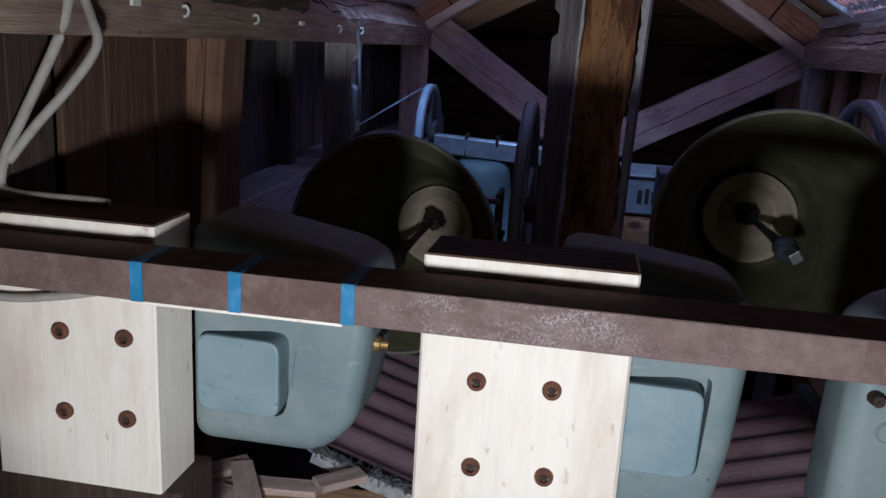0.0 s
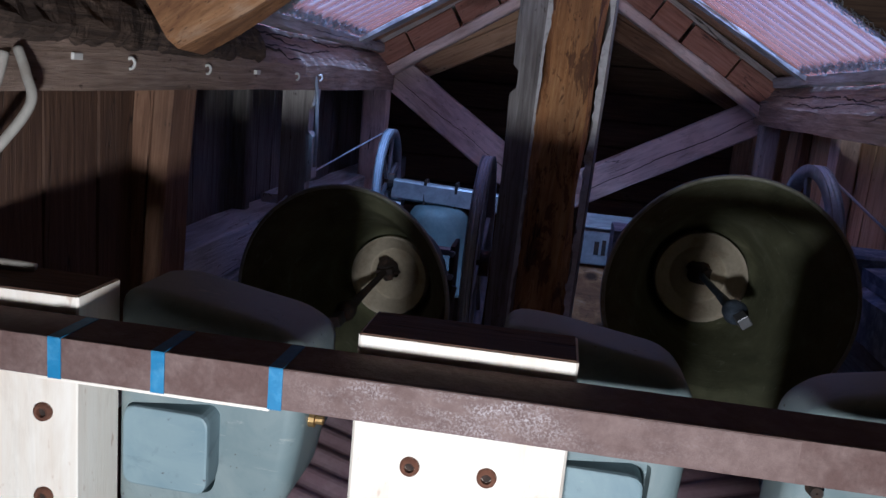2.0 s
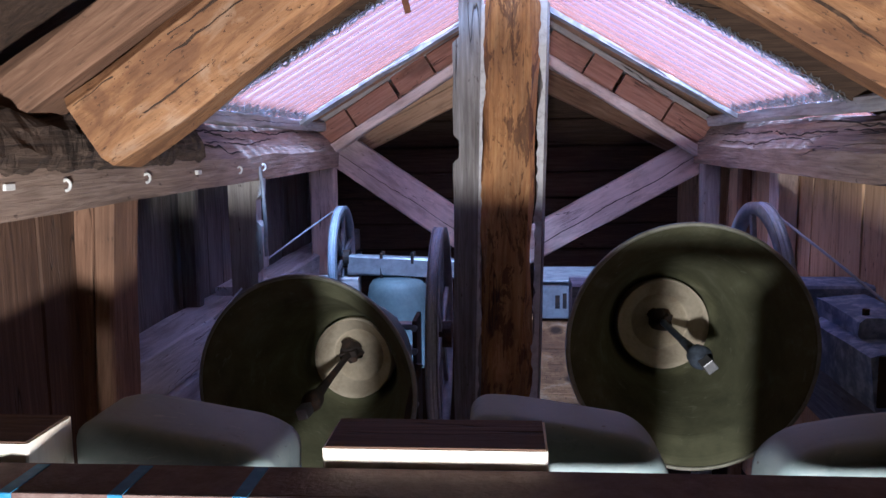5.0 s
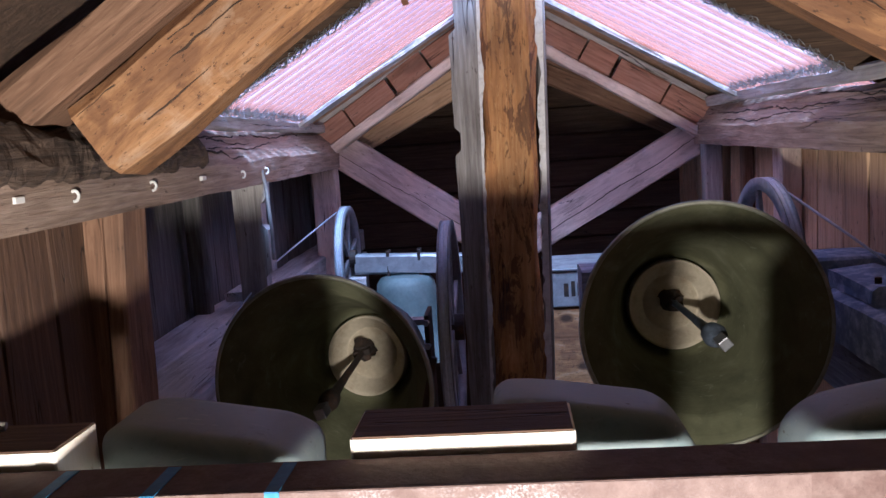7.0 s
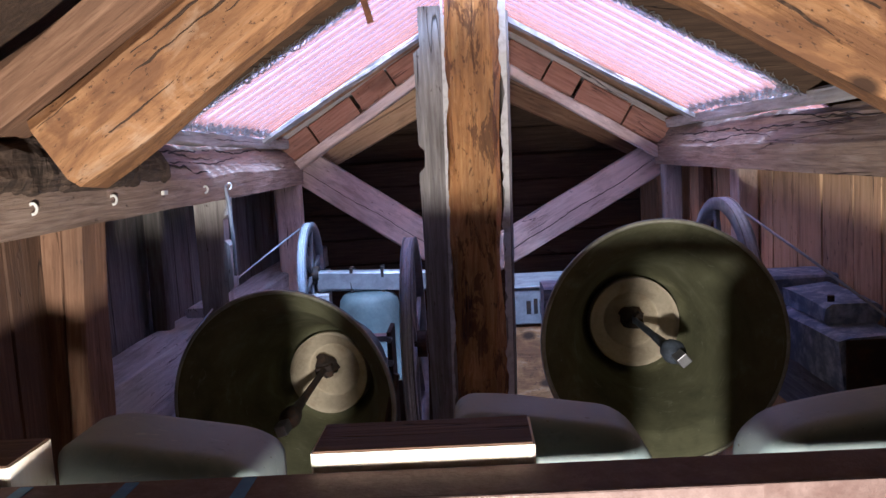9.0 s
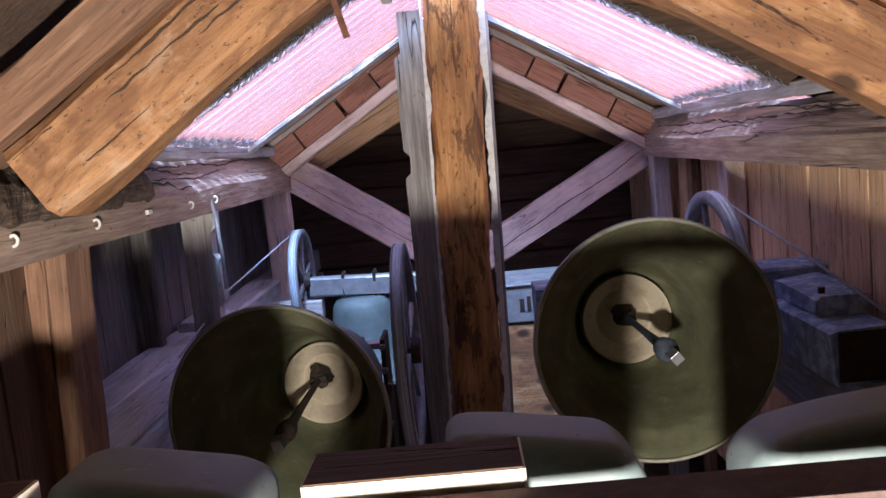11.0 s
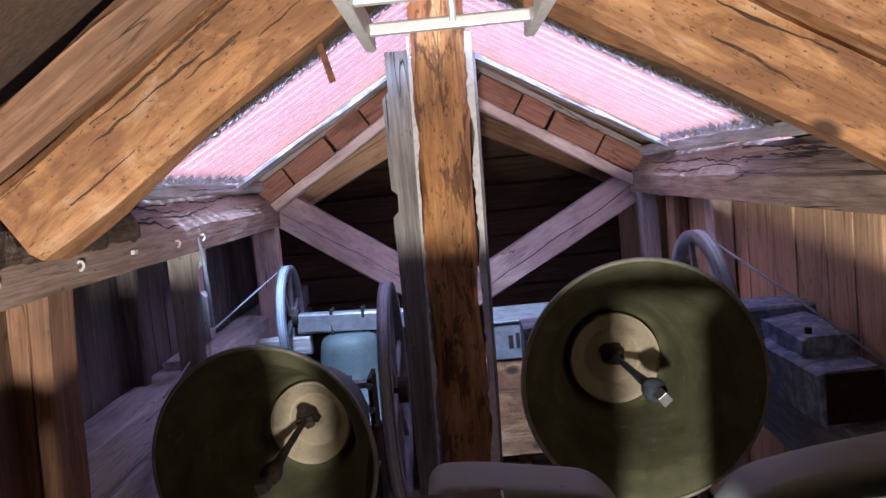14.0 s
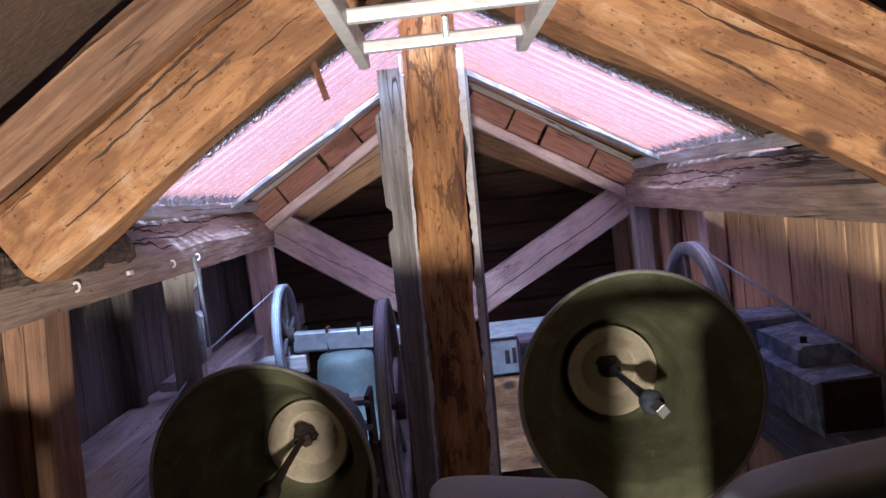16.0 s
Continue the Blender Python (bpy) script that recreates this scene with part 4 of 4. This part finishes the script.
# ---- front row ----
beam = thing("steel_beam", "rusty steel channel crossing before the blocks", "beam")
part("front_flange", slab(-2.2, 1.9, -0.352, -0.34, 2.352, 2.437, 0.002), RUST, beam)
part("top_flange", slab(-2.2, 1.9, -0.34, -0.203, 2.425, 2.437, 0.002), RUST, beam)
part("packing_strip", slab(-1.06, -0.57, -0.352, -0.34, 2.3455, 2.352, 0.001), WOOD_PALE, beam, "thin pale packing lath")
part("worn_patch", slab(-0.56, 0.42, -0.3535, -0.352, 2.354, 2.435, 0), FLAKE, beam, "flaking pale paint")
for i, x in enumerate((-1.018, -0.799, -0.558)):
    tp = thing("tape_strip", "blue tape strip wrapped over the rusty bar", "tape", "", "tape strips")
    part("tape_front", slab(x - 0.014, x + 0.014, -0.3565, -0.3538, 2.352, 2.4385, 0), TAPE, tp)
    part("tape_top", slab(x - 0.014, x + 0.014, -0.3565, -0.215, 2.4375, 2.4395, 0), TAPE, tp)


def hex_bolt(parent, x, y, z):
    m = pose(x, y, z, 90, 0, 0)
    b = part("bolt", revolve([(0.011, 0.002), (0.011, 0.012), (0.016, 0.014), (0.0205, 0.010), (0.0215, 0.004), (0.0215, -0.004), (0.011, -0.004)], 24, True), RUSTBOLT, parent, "rusty socket bolt head", m)
    # near-black plug paints the shade inside the recess
    part("socket", revolve([(0.0005, 0.0025), (0.0112, 0.0025), (0.0112, -0.003), (0.0005, -0.003)], 6, True), CRACK_DARK, b, "dark hexagon socket")
    return b


def bolted_block(x0, x1, z0, bolts, label):
    k = thing("wooden_block", label, "wooden block", "", "bolted blocks")
    m = between(((x0 + x1) / 2, -0.11, z0), ((x0 + x1) / 2, -0.11, 2.475), (1, 0, 0))
    part("block_body", timber_mesh(2.475 - z0, 0.18, x1 - x0, 0.005, 0.0015, x0), WOOD_PALE, k, "", m)
    # thin dark slab: grime, and the unlit top's shade painted with it
    part("grimy_top", slab(x0 + 0.004, x1 - 0.004, -0.196, -0.024, 2.475, 2.479, 0.001), WOOD_UMBER, k, "dark top end, grime and shade in one colour")
    for x in bolts:
        for z in (2.20, 1.993):
            hex_bolt(k, x, -0.2, z)
    return k


bolted_block(-1.50, -1.062, 1.80, (-1.308, -1.143), "pale smoke-stained wooden block with four rusty bolts")
bolted_block(-0.435, 0.02, 1.70, (-0.304, -0.139), "pale bright wooden block with four rusty bolts")
tagged(timber("support_post", (-1.28, -0.09, 0.0), (-1.28, -0.09, 1.80), 0.2, 0.52, WOOD_DARK, up=(1, 0, 0)), "dark support post under the pale block", "post", "support posts")
tagged(timber("support_post", (-0.207, -0.09, 0.0), (-0.207, -0.09, 1.70), 0.2, 0.4, WOOD_DARK, up=(1, 0, 0)), "dark support post under the pale block", "post", "support posts")


def rounded_outline(pts, r, n=5):
    out = []
    P = [Vector((x, z)) for x, z in pts]
    for i, p in enumerate(P):
        a, b = P[i - 1] - p, P[(i + 1) % len(P)] - p
        rr = min(r, 0.45 * a.length, 0.45 * b.length)
        s, e = p + a.normalized() * rr, p + b.normalized() * rr
        for k in range(n + 1):
            t = k / n
            out.append((1 - t) ** 2 * s + 2 * t * (1 - t) * p + t * t * e)
    return out


def domed(outline, y0, y1, edge, r=0.05):
    """A shell: the outline in the xz plane, run from y0 to y1 with its front edge rounded by edge."""
    o = rounded_outline(outline, r)
    c = sum(o, Vector((0, 0))) / len(o)
    size = min(max(v.x for v in o) - min(v.x for v in o), max(v.y for v in o) - min(v.y for v in o)) / 2
    rings = []
    for k in range(9):
        a = math.pi / 2 * k / 8
        s = 1 - edge / size * (1 - math.sin(a))
        rings.append([Vector((c.x + (v.x - c.x) * s, y0 + edge * (1 - math.cos(a)), c.y + (v.y - c.y) * s)) for v in o])
    rings.append([Vector((v.x, y1 - 0.05, v.y)) for v in o])
    rings.append([Vector((c.x + (v.x - c.x) * 0.98, y1 - 0.015, c.y + (v.y - c.y) * 0.975)) for v in o])
    rings.append([Vector((c.x + (v.x - c.x) * 0.93, y1, c.y + (v.y - c.y) * 0.93)) for v in o])
    return loft(rings)


def pocketed(bm, cutter):
    """The body bm with the closed form cutter taken out of it."""
    a, b = link_mesh("body", bm, CAST), link_mesh("cut", cutter, CAST)
    mod = a.modifiers.new("pocket", 'BOOLEAN')
    mod.operation, mod.object, mod.solver = 'DIFFERENCE', b, 'EXACT'
    bpy.context.view_layer.update()
    me = bpy.data.meshes.new_from_object(a.evaluated_get(bpy.context.evaluated_depsgraph_get()))
    for o in (a, b):
        bpy.data.objects.remove(o)
    out = bmesh.new()
    out.from_mesh(me)
    bpy.data.meshes.remove(me)
    return out


def casting(outline, y0, y1, pad, label, edge=0.05):
    c = thing("cast_housing", label, "housing", "", "cast housings")
    body = domed(outline, y0, y1, edge)
    bmesh.ops.recalc_face_normals(body, faces=body.faces)
    if pad:
        x0, x1, z0, z1, gap = pad
        hollow = rounded_outline([(x0 + 0.004, z0 + 0.004), (x1 + 0.25 * gap, z0 + 0.004), (x1 + gap, z1 - 0.01), (x1 + 0.92 * gap, z1 + 0.034), (x0 + 0.004, z1 + 0.006)], 0.03)
        cut = loft([[Vector((v.x, y, v.y)) for v in hollow] for y in (y0 - 0.03, y0 + 0.065)])
        bmesh.ops.recalc_face_normals(cut, faces=cut.faces)
        body = pocketed(body, cut)
    shell = part("shell", body, CAST, c, smooth=True)
    shell.data.set_sharp_from_angle(angle=radians(32))
    if pad:
        o = rounded_outline([(x0, z0), (x1, z0), (x1, z1), (x0, z1)], 0.035)
        rings = []
        for d, s in ((0.065, 1.0), (0.004, 1.0), (-0.002, 0.985), (-0.004, 0.95)):
            cx, cz = (x0 + x1) / 2, (z0 + z1) / 2
            rings.append([Vector((cx + (v.x - cx) * s, y0 + d - (0.006 * (v.x - x0) / (x1 - x0) if d < 0 else 0), cz + (v.y - cz) * s)) for v in o])
        part("cover_plate", loft(rings), CAST_PLATE, c, "blue-grey raised cover plate", smooth=False)
    return c


h1 = casting([(-1.062, 1.87), (-0.72, 1.87), (-0.625, 1.96), (-0.592, 2.15), (-0.585, 2.36), (-0.66, 2.405), (-0.98, 2.462), (-1.062, 2.45)], -0.05, 0.24, (-1.035, -0.815, 1.97, 2.175, 0.046), "grey-green painted cast housing with a raised cover", 0.055)
part("drain_plug", revolve([(0.002, 0.03), (0.012, 0.03), (0.012, 0.012), (0.02, 0.01), (0.02, -0.01), (0.002, -0.01)], 12, True), BRASS, h1, "brass plug", pose(-0.588, 0.03, 2.17, 0, 90, 0))
h2 = casting([(-0.15, 1.80), (0.255, 1.80), (0.292, 2.0), (0.312, 2.34), (0.25, 2.425), (-0.04, 2.472), (-0.15, 2.475)], -0.02, 0.22, (-0.05, 0.212, 1.94, 2.168, 0.012), "grey-green cast housing half hidden by the bright block", 0.055)
h3 = casting([(0.515, 1.80), (1.22, 1.80), (1.28, 2.0), (1.28, 2.43), (1.18, 2.48), (0.76, 2.435), (0.60, 2.405), (0.525, 2.34)], -0.02, 0.20, None, "grey-green cast housing with a small black knob", 0.05)
part("knob", revolve([(0.002, 0.03), (0.014, 0.03), (0.018, 0.0), (0.002, 0.0)], 12, True), IRON, h3, "black knob", pose(0.575, -0.018, 2.20, 90, 0, 0))
part("boss", revolve([(0.002, 0.012), (0.022, 0.010), (0.028, 0.0), (0.002, 0.0)], 16, True), CAST, h3, "worn round boss", pose(0.615, -0.02, 2.12, 90, 0, 0))
tagged(timber("housing_bearer", (-0.15, 0.08, 1.76), (1.5, 0.08, 1.76), 0.14, 0.07, WOOD_DARK), "dark bearer beam under the cast housings", "beam")

# ---- cables, hooks, ladder, strap ----
cab = [(-1.44, 0.10, 2.98), (-1.46, 0.08, 2.88), (-1.545, 0.04, 2.68), (-1.575, 0.0, 2.58), (-1.58, -0.02, 2.50), (-1.52, -0.04, 2.485), (-1.42, -0.06, 2.488), (-1.30, -0.06, 2.488), (-1.26, -0.05, 2.482)]
tagged(part("power_cable", tube(smooth_path(cab), 0.014, 10), CABLE, None, "", smooth=True), "thick grey sheathed cable lying on the block", "cable", "cables on the left wall")
cab = [(-1.43, 0.14, 2.99), (-1.395, 0.12, 2.93), (-1.37, 0.1, 2.86), (-1.42, 0.06, 2.76), (-1.50, 0.03, 2.66), (-1.57, 0.0, 2.56)]
tagged(part("power_cable", tube(smooth_path(cab), 0.013, 10), CABLE, None, "", smooth=True), "thick grey sheathed cable hanging from the wall plate", "cable", "cables on the left wall")
cab = [(-1.75, -0.22, 2.285), (-1.45, -0.222, 2.275), (-1.30, -0.224, 2.293), (-1.15, -0.226, 2.325), (-1.05, -0.23, 2.34)]
tagged(part("power_cable", tube(smooth_path(cab), 0.010, 8), CABLE, None, "", smooth=True), "pale cable strung across the block's face", "cable", "cables on the left wall")


def hook(y, z, kind):
    if kind:
        pts = smooth_path([(-1.455, y, z), (-1.438, y, z + 0.006), (-1.432, y + 0.008, z - 0.008), (-1.435, y + 0.003, z - 0.024), (-1.442, y - 0.008, z - 0.028)], 5)
        o = part("cable_hook", tube(pts, 0.0055, 6), WHITE, None, "", smooth=True)
    else:
        o = part("cable_hook", slab(-1.455, -1.437, y - 0.024, y + 0.024, z - 0.010, z + 0.010, 0.003), WHITE)
    return tagged(o, "small white insulated hook on the wall plate", "hook", "hooks on the wall plate")


for y, z, kd in ((0.72, 2.98, 1), (1.31, 2.975, 1), (1.86, 2.965, 0), (2.43, 2.965, 1), (2.86, 2.965, 1), (0.42, 2.98, 0)):
    hook(y, z, kd)
tagged(part("steel_fitting", tube(smooth_path([(-1.452, 2.80, 2.96), (-1.435, 2.80, 2.86), (-1.43, 2.80, 2.74), (-1.425, 2.80, 2.62), (-1.428, 2.80, 2.45)], 6), 0.011, 8), ZINC), "thin steel pull rod down the carved stud", "rod")

lad = thing("ladder", "aluminium ladder stored under the ridge", "ladder")
for s, x in ((-1, -0.20), (1, 0.215)):
    part("side_rail", slab(x - 0.014, x + 0.014, -0.55, 0.42, 3.505, 3.575, 0.004), ALU, lad, "", pose(0, 0, 0))
for y in (0.27, -0.09, -0.45):
    part("rung", slab(-0.19, 0.205, y - 0.015, y + 0.015, 3.520, 3.550, 0.006), ALU, lad, "ribbed aluminium rung")
part("end_stop", tube([(0.01, -0.02, 3.53), (0.01, 0.0, 3.49)], 0.008, 8), ALU, lad, "small hanging catch")
lad.matrix_world = pose(0, 0, 0.0)
tagged(timber("ladder_hanger", (-0.15, -0.45, 3.58), (-0.15, -0.45, 4.1), 0.03, 0.03, WOOD_BROWN, up=(1, 0, 0)), "brown batten holding the stored ladder", "batten", "ladder hangers")
tagged(timber("ladder_hanger", (0.17, -0.45, 3.58), (0.17, -0.45, 4.1), 0.03, 0.03, WOOD_BROWN, up=(1, 0, 0)), "brown batten holding the stored ladder", "batten", "ladder hangers")
strap = tagged(part("iron_strap", slab(-0.011, 0.011, -0.003, 0.003, -0.20, 0.0, 0.001), RUSTBOLT, None, "", pose(-0.425, 0.965, 3.70, 0, -14, 0)), "rusty iron strap hanging from the rafter", "strap")
tagged(part("iron_strap", slab(-0.011, 0.011, -0.003, 0.003, -0.28, 0.0, 0.001), RUSTBOLT, None, "", pose(0.196, 0.10, 3.80, 0, 3, 0)), "rusty iron strap hanging beside the ladder", "strap")
